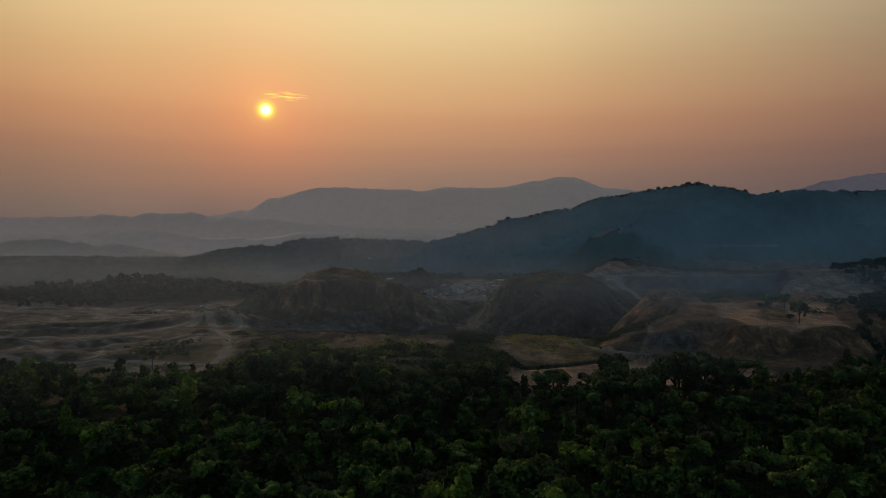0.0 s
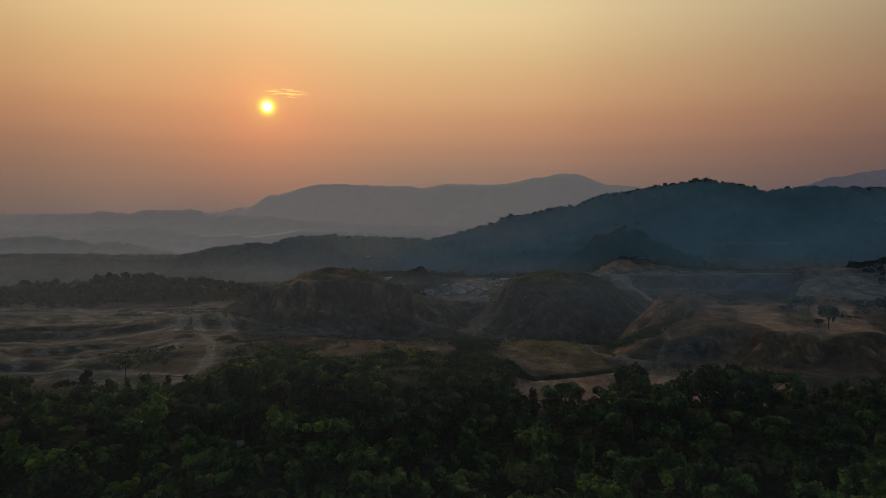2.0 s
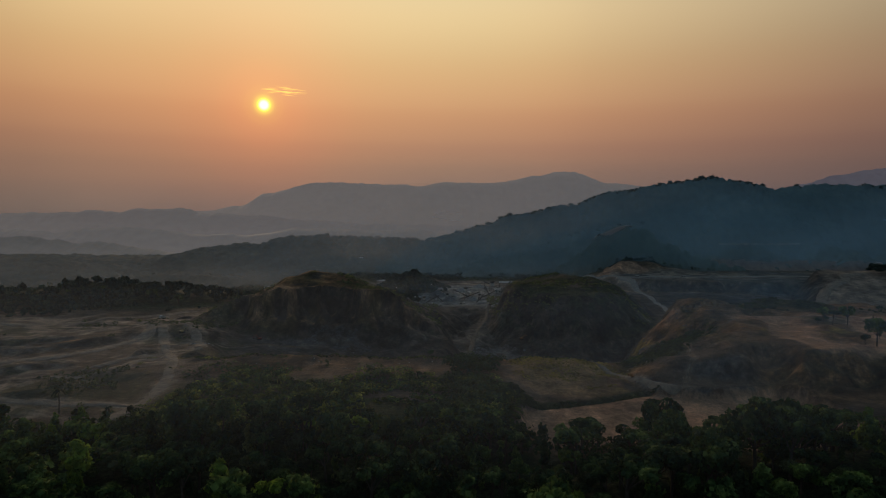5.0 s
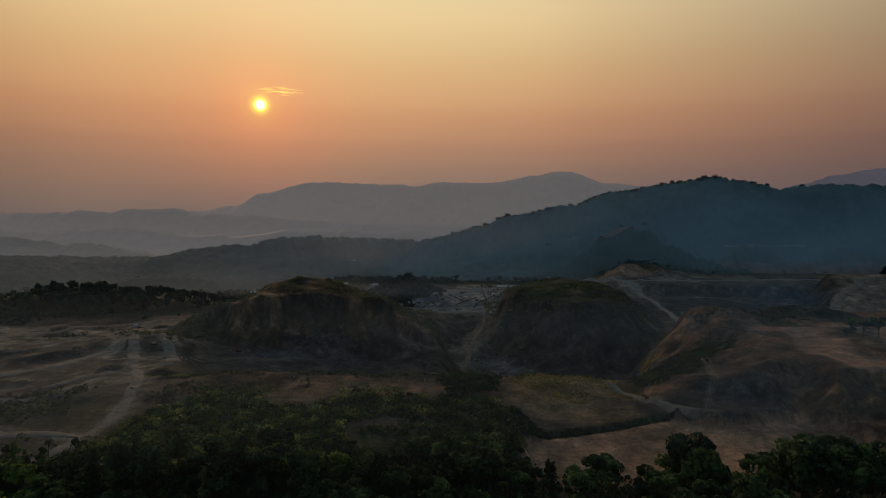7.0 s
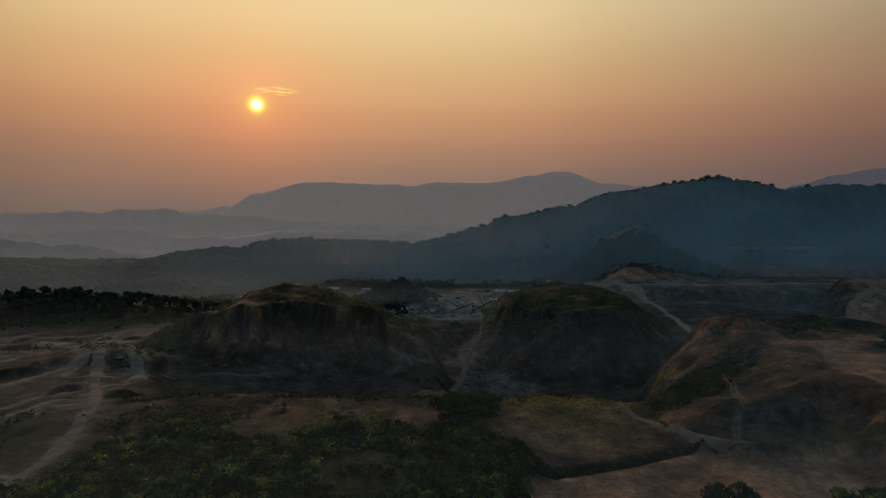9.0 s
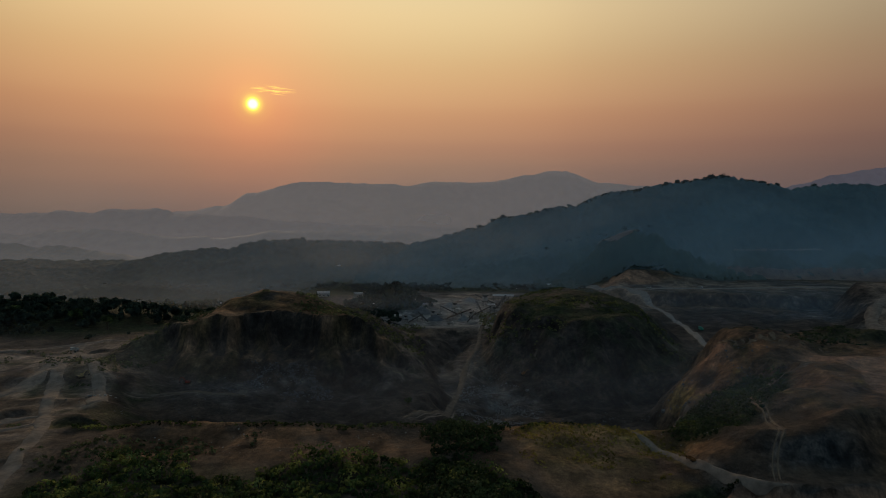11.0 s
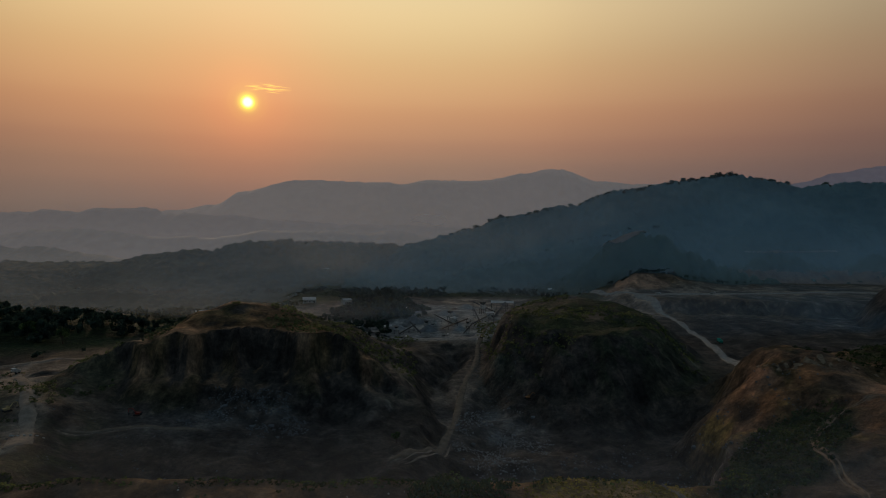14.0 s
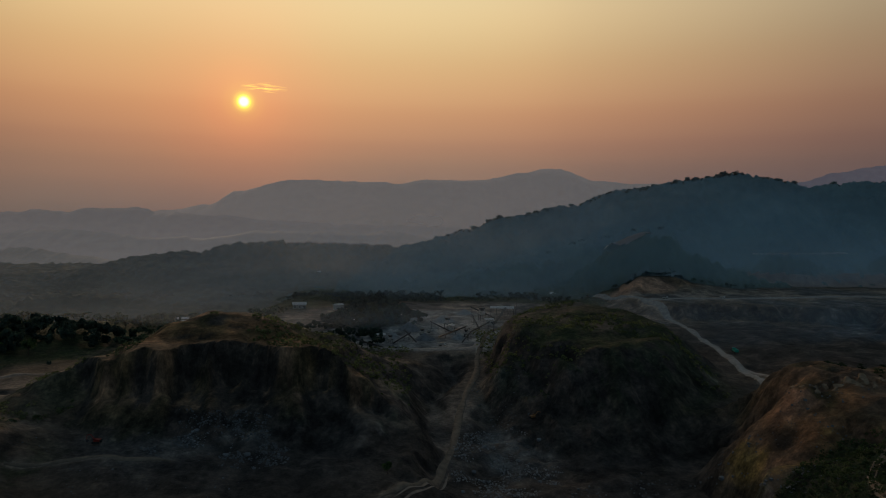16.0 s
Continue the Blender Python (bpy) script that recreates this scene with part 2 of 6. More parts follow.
    pad = hump(wx, wy, 8, 655, 70, 46, 20, 0.6) * (1 - ss(48, 62, x - 0.1 * (y - 620)))
    h = mixn(h, 17 + 0.3 * fine, pad)
    # low wooded rise on the west
    h = h + 13 * hump(wx, wy, -330, 640, 190, 75, 6) + 6 * hump(wx, wy, -480, 560, 200, 110)
    # tree-clad hillock beside the works
    h = h + 17 * hump(x, y, -30, 735, 42, 34)
    # terrace at the foot of the eastern hill
    h = np.maximum(h, mixn(h, 29 + 2 * wob, hump(wx, fy, 400, 815, 215, 95, 0, 0.86)))
    h = h + 9 * hump(wx, wy, 245, 862, 110, 46, 6, 0.2) + 5 * hump(wx, fy, 232, 862, 54, 26, 6, 0.6)
    # bare slope beyond the hollow, with a shelf on top and a wooded spur behind
    rise = np.interp(y, [540, 575, 618, 650, 680, 720], [14, 18, 26, 36, 44, 46]) + 2 * wob
    slope = ss(-18, 10, wx - 326 - 0.47 * (y - 575)) * ss(535, 575, y) * (1 - ss(700, 745, wy)) * (1 - ss(560, 640, x))
    h = np.maximum(h, mixn(h, rise, slope))
    h = h + 8 * hump(wx, wy, 505, 665, 80, 85, 0, 0.3)
    # land sinks away under the far woods
    h = h - 9 * ss(735, 800, y) * (1 - ss(-170, -120, x)) - 45 * ss(1150, 1500, y)
    return h


# ---- materials ----
def mat(name):
    m = bpy.data.materials.new(name)
    m.use_nodes = True
    nt = m.node_tree
    nt.nodes.clear()
    out = nt.nodes.new("ShaderNodeOutputMaterial")
    sh = nt.nodes.new("ShaderNodeBsdfPrincipled")
    nt.links.new(sh.outputs["BSDF"], out.inputs["Surface"])
    sh.inputs["Roughness"].default_value = 0.9
    sh.inputs["Specular IOR Level"].default_value = 0.15
    return m, nt, sh


def tex(nt, scale, detail=6.0, rough=0.6, kind="ShaderNodeTexNoise"):
    co = nt.nodes.new("ShaderNodeNewGeometry")
    t = nt.nodes.new(kind)
    t.inputs["Scale"].default_value = scale
    if kind == "ShaderNodeTexNoise":
        t.inputs["Detail"].default_value, t.inputs["Roughness"].default_value = detail, rough
    nt.links.new(co.outputs["Position"], t.inputs["Vector"])
    return t


def colours(nt, fac, stops):
    c = nt.nodes.new("ShaderNodeValToRGB")
    el = c.color_ramp.elements
    while len(el) < len(stops):
        el.new(0.5)
    for e, (p, rgb) in zip(el, stops):
        e.position, e.color = p, (*rgb, 1)
    nt.links.new(fac, c.inputs["Fac"])
    return c.outputs["Color"]


def blend(nt, a, b, fac, kind="MIX"):
    m = nt.nodes.new("ShaderNodeMix")
    m.data_type, m.blend_type = "RGBA", kind
    for sock, v in ((m.inputs["Factor"], fac), (m.inputs[6], a), (m.inputs[7], b)):
        if isinstance(v, (int, float)):
            sock.default_value = v
        elif isinstance(v, tuple):
            sock.default_value = (*v, 1)
        else:
            nt.links.new(v, sock)
    return m.outputs[2]


def bump(nt, sh, height, strength, distance):
    b = nt.nodes.new("ShaderNodeBump")
    b.inputs["Strength"].default_value, b.inputs["Distance"].default_value = strength, distance
    nt.links.new(height, b.inputs["Height"])
    nt.links.new(b.outputs["Normal"], sh.inputs["Normal"])


def ground_material():
    m, nt, sh = mat("quarry_ground")

    def masks(name):
        at = nt.nodes.new("ShaderNodeAttribute")
        at.attribute_name = name
        sep = nt.nodes.new("ShaderNodeSeparateColor")
        nt.links.new(at.outputs["Color"], sep.inputs["Color"])
        return sep.outputs

    one, two, three = masks("cover"), masks("soil_kind"), masks("sand_shade")
    big, mid, small = tex(nt, 0.018, 8, 0.68), tex(nt, 0.07, 8, 0.7), tex(nt, 0.45, 8, 0.75)
    # downward streaks on the cut faces
    pos = nt.nodes.new("ShaderNodeNewGeometry")
    squash = nt.nodes.new("ShaderNodeVectorMath")
    squash.operation = "MULTIPLY"
    nt.links.new(pos.outputs["Position"], squash.inputs[0])
    squash.inputs[1].default_value = (0.16, 0.16, 0.025)
    streak = nt.nodes.new("ShaderNodeTexNoise")
    streak.inputs["Scale"].default_value, streak.inputs["Detail"].default_value, streak.inputs["Roughness"].default_value = 1.0, 8.0, 0.7
    nt.links.new(squash.outputs[0], streak.inputs["Vector"])
    speck = colours(nt, small.outputs["Fac"], [(0.28, (0.45, 0.45, 0.45)), (0.5, (0.95, 0.95, 0.95)), (0.72, (1.6, 1.55, 1.5))])
    patch = colours(nt, mid.outputs["Fac"], [(0.34, (0.34, 0.35, 0.37)), (0.5, (0.95, 0.95, 0.95)), (0.66, (1.7, 1.62, 1.52))])
    lines = colours(nt, streak.outputs["Fac"], [(0.34, (0.42, 0.42, 0.43)), (0.5, (0.95, 0.95, 0.95)), (0.66, (1.65, 1.55, 1.45))])
    soil = colours(nt, big.outputs["Fac"], [(0.3, (0.08, 0.063, 0.05)), (0.5, (0.125, 0.099, 0.078)), (0.7, (0.20, 0.155, 0.12))])
    rock = colours(nt, mid.outputs["Fac"], [(0.3, (0.066, 0.07, 0.073)), (0.55, (0.118, 0.12, 0.122)), (0.75, (0.205, 0.205, 0.205))])
    rock = blend(nt, rock, lines, 1.0, "MULTIPLY")
    pale = colours(nt, mid.outputs["Fac"], [(0.3, (0.34, 0.27, 0.215)), (0.7, (0.54, 0.44, 0.36))])
    orange = colours(nt, mid.outputs["Fac"], [(0.3, (0.165, 0.088, 0.045)), (0.7, (0.34, 0.19, 0.095))])
    orange = blend(nt, orange, lines, 0.6, "MULTIPLY")
    dry = colours(nt, small.outputs["Fac"], [(0.3, (0.18, 0.13, 0.045)), (0.7, (0.46, 0.34, 0.10))])
    green = colours(nt, small.outputs["Fac"], [(0.3, (0.014, 0.026, 0.012)), (0.55, (0.036, 0.054, 0.024)), (0.75, (0.09, 0.105, 0.045))])
    c = blend(nt, soil, rock, one["Blue"])
    c = blend(nt, c, orange, two["Red"])
    c = blend(nt, c, pale, one["Green"])
    c = blend(nt, c, dry, two["Green"])
    c = blend(nt, c, green, one["Red"])
    dust = colours(nt, mid.outputs["Fac"], [(0.3, (0.16, 0.175, 0.18)), (0.7, (0.34, 0.355, 0.36))])
    c = blend(nt, c, dust, two["Blue"])
    sand = colours(nt, big.outputs["Fac"], [(0.3, (0.42, 0.235, 0.15)), (0.55, (0.60, 0.36, 0.24)), (0.75, (0.73, 0.48, 0.33))])
    # dark soil tone that also puts shade into the colour
    soil_shade = colours(nt, mid.outputs["Fac"], [(0.3, (0.033, 0.030, 0.029)), (0.7, (0.098, 0.083, 0.075))])
    c = blend(nt, c, soil_shade, three["Green"])
    c = blend(nt, c, sand, three["Red"])
    nrm = nt.nodes.new("ShaderNodeSeparateXYZ")
    nt.links.new(pos.outputs["True Normal"], nrm.inputs["Vector"])
    steep = nt.nodes.new("ShaderNodeMapRange")
    steep.inputs["From Min"].default_value, steep.inputs["From Max"].default_value = 0.95, 0.72
    nt.links.new(nrm.outputs["Z"], steep.inputs["Value"])
    c = blend(nt, c, lines, steep.outputs["Result"], "MULTIPLY")
    c = blend(nt, c, speck, 0.8, "MULTIPLY")
    c = blend(nt, c, patch, 0.8, "MULTIPLY")
    nt.links.new(c, sh.inputs["Base Color"])
    bump(nt, sh, small.outputs["Fac"], 1.0, 2.6)
    return m


def foliage_material(name, dark, mid, light):
    m, nt, sh = mat(name)
    g = nt.nodes.new("ShaderNodeNewGeometry")
    o = nt.nodes.new("ShaderNodeObjectInfo")
    n1 = tex(nt, 0.05, 3, 0.5)
    clump = tex(nt, 0.16, 4, 0.6)
    a = colours(nt, clump.outputs["Fac"], [(0.34, dark), (0.5, mid), (0.68, light)])
    a = blend(nt, a, colours(nt, g.outputs["Random Per Island"], [(0.0, (0.68, 0.7, 0.7)), (1.0, (1.3, 1.3, 1.25))]), 1.0, "MULTIPLY")
    b = colours(nt, o.outputs["Random"], [(0.0, (0.6, 0.65, 0.6)), (0.6, (1.0, 1.0, 1.0)), (1.0, (1.4, 1.35, 1.0))])
    c = blend(nt, a, b, 1.0, "MULTIPLY")
    c = blend(nt, c, colours(nt, n1.outputs["Fac"], [(0.3, (0.6, 0.65, 0.7)), (0.7, (1.4, 1.35, 1.2))]), 1.0, "MULTIPLY")
    nt.links.new(c, sh.inputs["Base Color"])
    sh.inputs["Roughness"].default_value = 0.75
    thin = nt.nodes.new("ShaderNodeBsdfTranslucent")
    nt.links.new(c, thin.inputs["Color"])
    both = nt.nodes.new("ShaderNodeMixShader")
    both.inputs["Fac"].default_value = 0.4
    nt.links.new(sh.outputs["BSDF"], both.inputs[1])
    nt.links.new(thin.outputs["BSDF"], both.inputs[2])
    out = next(n for n in nt.nodes if n.bl_idname == "ShaderNodeOutputMaterial")
    nt.links.new(both.outputs[0], out.inputs["Surface"])
    return m


def plain_material(name, rgb, rough=0.7, metal=0.0, grain=0.6):
    m, nt, sh = mat(name)
    n1 = tex(nt, grain, 6, 0.65)
    v = colours(nt, n1.outputs["Fac"], [(0.3, tuple(0.6 * c for c in rgb)), (0.7, tuple(min(1.0, 1.25 * c) for c in rgb))])
    nt.links.new(v, sh.inputs["Base Color"])
    sh.inputs["Roughness"].default_value, sh.inputs["Metallic"].default_value = rough, metal
    return m


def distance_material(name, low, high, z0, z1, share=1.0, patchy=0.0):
    """Far land with the haze in front of it painted in as emission, graded by height."""
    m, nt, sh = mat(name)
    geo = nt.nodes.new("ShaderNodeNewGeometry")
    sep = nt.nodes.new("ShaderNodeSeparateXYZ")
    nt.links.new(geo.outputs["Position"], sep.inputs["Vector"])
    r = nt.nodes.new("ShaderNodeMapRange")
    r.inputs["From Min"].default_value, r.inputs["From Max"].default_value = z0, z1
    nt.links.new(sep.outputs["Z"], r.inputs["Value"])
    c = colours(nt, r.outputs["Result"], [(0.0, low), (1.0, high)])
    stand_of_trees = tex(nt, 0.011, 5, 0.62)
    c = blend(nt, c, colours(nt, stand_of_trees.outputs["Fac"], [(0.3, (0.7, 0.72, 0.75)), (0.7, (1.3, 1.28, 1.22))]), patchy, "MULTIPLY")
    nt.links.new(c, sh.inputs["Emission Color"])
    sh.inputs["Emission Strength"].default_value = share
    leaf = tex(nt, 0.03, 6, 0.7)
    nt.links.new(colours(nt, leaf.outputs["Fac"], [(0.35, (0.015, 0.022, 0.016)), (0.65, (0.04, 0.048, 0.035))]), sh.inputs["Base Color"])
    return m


M_GROUND = ground_material()
M_LEAF = foliage_material("leaves", (0.02, 0.034, 0.018), (0.042, 0.066, 0.033), (0.085, 0.115, 0.055))
M_FOREST = foliage_material("forest_leaves", (0.012, 0.026, 0.014), (0.05, 0.088, 0.04), (0.185, 0.255, 0.10))
# leaves of distant trees, with a bluish haze tint painted into their colour
M_LEAF_HAZE = foliage_material("haze_tinted_leaves", (0.020, 0.038, 0.035), (0.046, 0.074, 0.065), (0.095, 0.13, 0.105))
M_SCRUB = foliage_material("scrub_leaves", (0.016, 0.028, 0.010), (0.095, 0.128, 0.04), (0.42, 0.43, 0.13))
M_LEAF_BRIGHT = foliage_material("bright_leaves", (0.072, 0.12, 0.03), (0.132, 0.204, 0.048), (0.228, 0.312, 0.072))
M_LEAF_OLIVE = foliage_material("olive_leaves", (0.055, 0.07, 0.04), (0.11, 0.13, 0.07), (0.19, 0.205, 0.11))
M_DRY = foliage_material("dry_grass", (0.17, 0.13, 0.04), (0.36, 0.28, 0.075), (0.58, 0.45, 0.13))
M_LEAF_PALE = foliage_material("blossom", (0.15, 0.16, 0.12), (0.30, 0.30, 0.26), (0.5, 0.5, 0.44))
M_BARK = plain_material("bark", (0.09, 0.07, 0.055), 0.9)
M_ROAD = plain_material("packed_dirt", (0.255, 0.205, 0.165), 0.95, 0.0, 0.3)
M_ROAD_PALE = plain_material("dusty_haul_road", (0.30, 0.275, 0.25), 0.95, 0.0, 0.3)
M_RAMP = plain_material("trodden_rubble", (0.17, 0.135, 0.105), 0.95, 0.0, 0.3)
M_TRACK = plain_material("wheel_track", (0.21, 0.16, 0.115), 0.95, 0.0, 0.3)
# far ranges: the colours are haze glow, painted from foot to crest
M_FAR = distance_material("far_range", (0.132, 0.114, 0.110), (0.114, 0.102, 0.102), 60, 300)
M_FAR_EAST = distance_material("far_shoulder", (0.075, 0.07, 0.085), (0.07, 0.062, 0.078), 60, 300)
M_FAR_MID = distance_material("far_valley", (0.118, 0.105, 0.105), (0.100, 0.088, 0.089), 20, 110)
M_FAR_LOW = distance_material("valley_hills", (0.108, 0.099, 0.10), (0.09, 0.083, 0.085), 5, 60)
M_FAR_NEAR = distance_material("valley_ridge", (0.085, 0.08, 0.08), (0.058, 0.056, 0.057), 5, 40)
# nearer wooded hills and valley woods glow a little, as painted haze
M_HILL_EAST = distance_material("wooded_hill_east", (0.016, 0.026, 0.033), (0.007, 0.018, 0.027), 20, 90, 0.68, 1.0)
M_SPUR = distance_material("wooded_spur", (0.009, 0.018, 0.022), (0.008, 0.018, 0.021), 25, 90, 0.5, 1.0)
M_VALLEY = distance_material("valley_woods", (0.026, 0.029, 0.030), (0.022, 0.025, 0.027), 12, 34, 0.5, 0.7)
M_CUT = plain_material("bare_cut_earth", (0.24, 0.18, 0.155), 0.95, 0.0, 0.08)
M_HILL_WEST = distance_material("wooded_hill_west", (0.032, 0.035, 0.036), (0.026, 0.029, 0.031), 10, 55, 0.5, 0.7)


# ---- mesh helpers ----
def mesh_object(name, verts, faces, material=None, smooth=False):
    me = bpy.data.meshes.new(name)
    me.from_pydata(verts, [], faces)
    if material:
        me.materials.append(material)
    if smooth:
        me.shade_smooth()
    return new(name, me)


def link_bm(name, bm, material, smooth=False):
    me = bpy.data.meshes.new(name)
    bm.to_mesh(me)
    bm.free()
    me.materials.append(material)
    if smooth:
        me.shade_smooth()
    return new(name, me)


def part(name, bm, material, parent, label="", smooth=False):
    ob = link_bm(name, bm, material, smooth)
    ob.parent = parent
    if label:
        tagged(ob, label)
    return ob


# ---- the ground: one sheet to the horizon ----
def spread(lo, hi, step, far_lo, far_hi, grow=1.06):
    mid = list(np.arange(lo, hi + step * 0.5, step))
    out, s, v = [], step, mid[-1]
    while v < far_hi:
        s *= grow
        v += s
        out.append(v)
    back, s, v = [], step, mid[0]
    while v > far_lo:
        s *= grow
        v -= s
        back.append(v)
    return np.array(back[::-1] + mid + out)


ROADS = [
    ("road_west", [(-124, 276), (-118, 290), (-116, 301), (-115, 313), (-117, 327), (-121, 342), (-127, 358), (-132, 374), (-141, 390), (-159, 424), (-179, 466), (-192, 498), (-203, 522), (-209, 542)], 6, "pale dirt haul road over the plateau"),
    ("road_plateau", [(-300, 352), (-240, 366), (-206, 382), (-189, 398), (-185, 415), (-181, 432), (-180, 447), (-187, 474), (-198, 506)], 8, "broad pale dirt road sweeping across the plateau"),
    ("road_spur", [(-136, 411), (-139, 426), (-155, 453), (-178, 489), (-195, 505)], 7, "pale dirt spur beside the digger"),
    ("road_rim", [(-330, 462), (-266, 490), (-240, 512), (-225, 532), (-208, 543), (-186, 549), (-168, 550)], 5, "pale grey road along the plateau's edge"),
    ("road_south", [(-260, 300), (-190, 302), (-145, 303), (-134, 306), (-118, 303)], 5, "pale dirt track on the south of the plateau"),
    ("road_loop", [(-200, 330), (-175, 338), (-158, 347), (-152, 358), (-152, 374), (-146, 382), (-139, 388)], 5, "narrow pale dirt loop"),
    ("road_field", [(-146, 399), (-153, 394), (-158, 380), (-160, 364), (-168, 350)], 4, "narrow pale track through the field"),
    ("road_pit", [(-134, 440), (-124, 446), (-111, 452), (-84, 455)], 2.2, "pale bench road in the western pit"),
    ("road_long", [(186, 500), (193, 533), (203, 590), (213, 650), (217, 700), (222, 760), (212, 800), (190, 850), (170, 900)], 6, "long pale haul road in the hollow"),
    ("road_east", [(306, 524), (316, 548), (326, 572), (340, 600), (344, 618), (356, 634), (375, 650), (392, 662), (402, 675), (421, 682), (450, 690)], 9, "pale dirt road winding up the eastern slope"),
    ("road_branch", [(206, 600), (211, 568), (224, 553), (240, 545)], 4, "pale branch of the haul road"),
    ("road_terrace", [(216, 790), (250, 796), (300, 798), (390, 802), (480, 806)], 11, "pale road along the terrace"),
    ("road_ramp", [(-6, 430), (2, 441), (12, 456), (17, 475), (23, 503), (27, 530), (32, 560), (40, 590), (44, 622), (50, 655), (58, 690), (72, 712), (78, 735), (92, 756)], 3.8, "pale ramp road between the knolls"),
    ("road_works", [(-60, 655), (-20, 640), (10, 636), (40, 640), (52, 665)], 8, "pale road past the works"),
    ("road_mound_1", [(106, 328), (112, 341), (120, 352), (122, 362), (125, 371), (127, 381), (132, 392), (139, 401), (149, 409), (165, 413), (182, 414)], 0.6, "narrow wheel track up the mound"),
    ("road_mound_2", [(107.6, 327.5), (113.5, 340.8), (121.5, 351.8), (123.5, 361.8), (126.5, 370.8), (128.5, 380.8), (133.5, 391.8), (140.1, 399.7), (150.1, 407.7), (166.1, 411.7), (183.1, 412.7)], 0.6, "narrow wheel track up the mound"),
    ("road_rut_1", [(-2, 430), (3, 438), (9, 447), (14, 458), (17, 472)], 0.9, "pale wheel rut at the foot of the ramp"),
    ("road_rut_2", [(0.2, 429), (5.2, 436.6), (11.2, 445.8), (16.3, 457.4), (19.3, 471.6)], 0.9, "pale wheel rut at the foot of the ramp"),
    ("road_shelf", [(110, 328), (104, 330), (99, 334), (94, 341), (90, 349), (87, 358), (82, 367), (78, 377)], 3.2, "pale road from the sand strip to the shelf"),
]


def near_roads(x, y):
    """Dust and wheel wear beside the roads, 1 on them and fading over a few metres."""
    best = np.zeros_like(x)
    for _, pts, width, _ in ROADS:
        d2 = np.full_like(x, 1e9)
        for (ax, ay), (bx, by) in zip(pts, pts[1:]):
            ux, uy = bx - ax, by - ay
            t = np.clip(((x - ax) * ux + (y - ay) * uy) / (ux * ux + uy * uy), 0, 1)
            d2 = np.minimum(d2, (x - ax - t * ux) ** 2 + (y - ay - t * uy) ** 2)
        best = np.maximum(best, np.exp(-d2 / (0.75 * width) ** 2))
    return best


def cover(x, y, z, slope):
    """Shares of plant cover, pale dirt, bare rock, orange soil, dry grass, and dark soil with painted shade."""
    n1, n2 = fbm(x, y, 40, 5, 51), fbm(x, y, 9, 4, 52)
    n = n1 + 0.5 * n2
    veg = 1 - ss(276, 292, y + 30 * n1)
    veg = np.maximum(veg, (1 - ss(325, 345, y + 25 * n1)) * ss(-126, -108, x + 20 * n1) * (1 - ss(18, 40, x + 20 * n1)) * ss(-0.45, 0.0, n))
    veg = np.maximum(veg, ss(-0.1, 0.2, n) * hump(x, y, 112, 605, 72, 95, 0, 0.6))
    veg = np.maximum(veg, 0.8 * ss(0.0, 0.3, n) * hump(x, y, -80, 565, 100, 60, 0, 0.5))
    veg = np.maximum(veg, 0.8 * ss(0.05, 0.25, n) * hump(x, y, -230, 380, 150, 130, 0, 0.8))
    veg = np.maximum(veg, ss(555, 585, y + 30 * n1) * (1 - ss(-205, -175, x + 20 * n2)))
    works = hump(x, y, 40, 745, 200, 120, 0, 0.75)
    veg = np.maximum(veg, ss(690, 730, y + 60 * n1) * (1 - works) * ss(-0.5, -0.1, n + 0.6 * ss(900, 1000, y) + 0.35 * ss(-20, -120, x)))
    strip = sand_strip(x, y, 3 * n)
    veg = veg * (1 - strip)
    pale = 0.42 * strip
    pale = np.maximum(pale, 0.72 * ss(-0.25, 0.1, n) * (1 - ss(-150, -120, x)) * ss(278, 296, y + 20 * n1) * (1 - ss(500, 560, y)))
    pale = np.maximum(pale, 0.5 * hump(x, y, 235, 415, 50, 26, -8, 0.4) * ss(-0.1, 0.2, n))
    pale = np.maximum(pale, 0.5 * works * ss(-0.15, 0.25, n))
    pale = np.maximum(pale, 0.6 * hump(x, y, 400, 815, 200, 60, 0, 0.6) * ss(-0.1, 0.2, n))
    rock = ss(0.4, 0.8, slope)
    rock = np.maximum(rock, ss(16, 6, z))
    rock = np.maximum(rock, 0.9 * hump(x, y, -70, 466, 90, 46, 0, 0.4))
    slope_side = hump(x, y, 340, 690, 190, 110, 0, 0.75)
    rock = np.maximum(rock, 0.9 * slope_side)
    veg = np.maximum(veg, 0.4 * slope_side * ss(-0.1, 0.2, n))
    rock = np.maximum(rock, 0.6 * works)
    rim = ss(36, 42, z + 5 * n) * ss(470, 490, y) * (1 - ss(530, 560, y)) * (1 - ss(20, 60, x))
    orange = np.maximum(rim * ss(-0.4, 0.0, n), 0.95 * strip)
    mound = ss(-40, -22, mound_rim(x, y))
    rock = rock * (1 - 0.9 * mound)
    orange = np.maximum(orange, mound * (0.4 + 0.5 * ss(-0.15, 0.25, n)) * (0.75 + 0.25 * ss(31, 40, z + 6 * n)))
    orange = np.maximum(orange, 0.85 * ss(335, 350, y) * (1 - ss(384, 390, y)) * ss(-130, -90, x) * (1 - ss(100, 120, x)) * ss(-0.4, 0.2, n))
    orange = np.maximum(orange, 0.85 * ss(18, 28, z) * (1 - ss(520, 560, y)) * hump(x, y, -92, 490, 108, 60, 0, 0.7) * ss(-0.5, -0.1, n))
    pale = np.maximum(pale, 0.15 * ss(18, 28, z) * (1 - ss(500, 520, y)) * hump(x, y, -92, 490, 108, 60, 0, 0.7))
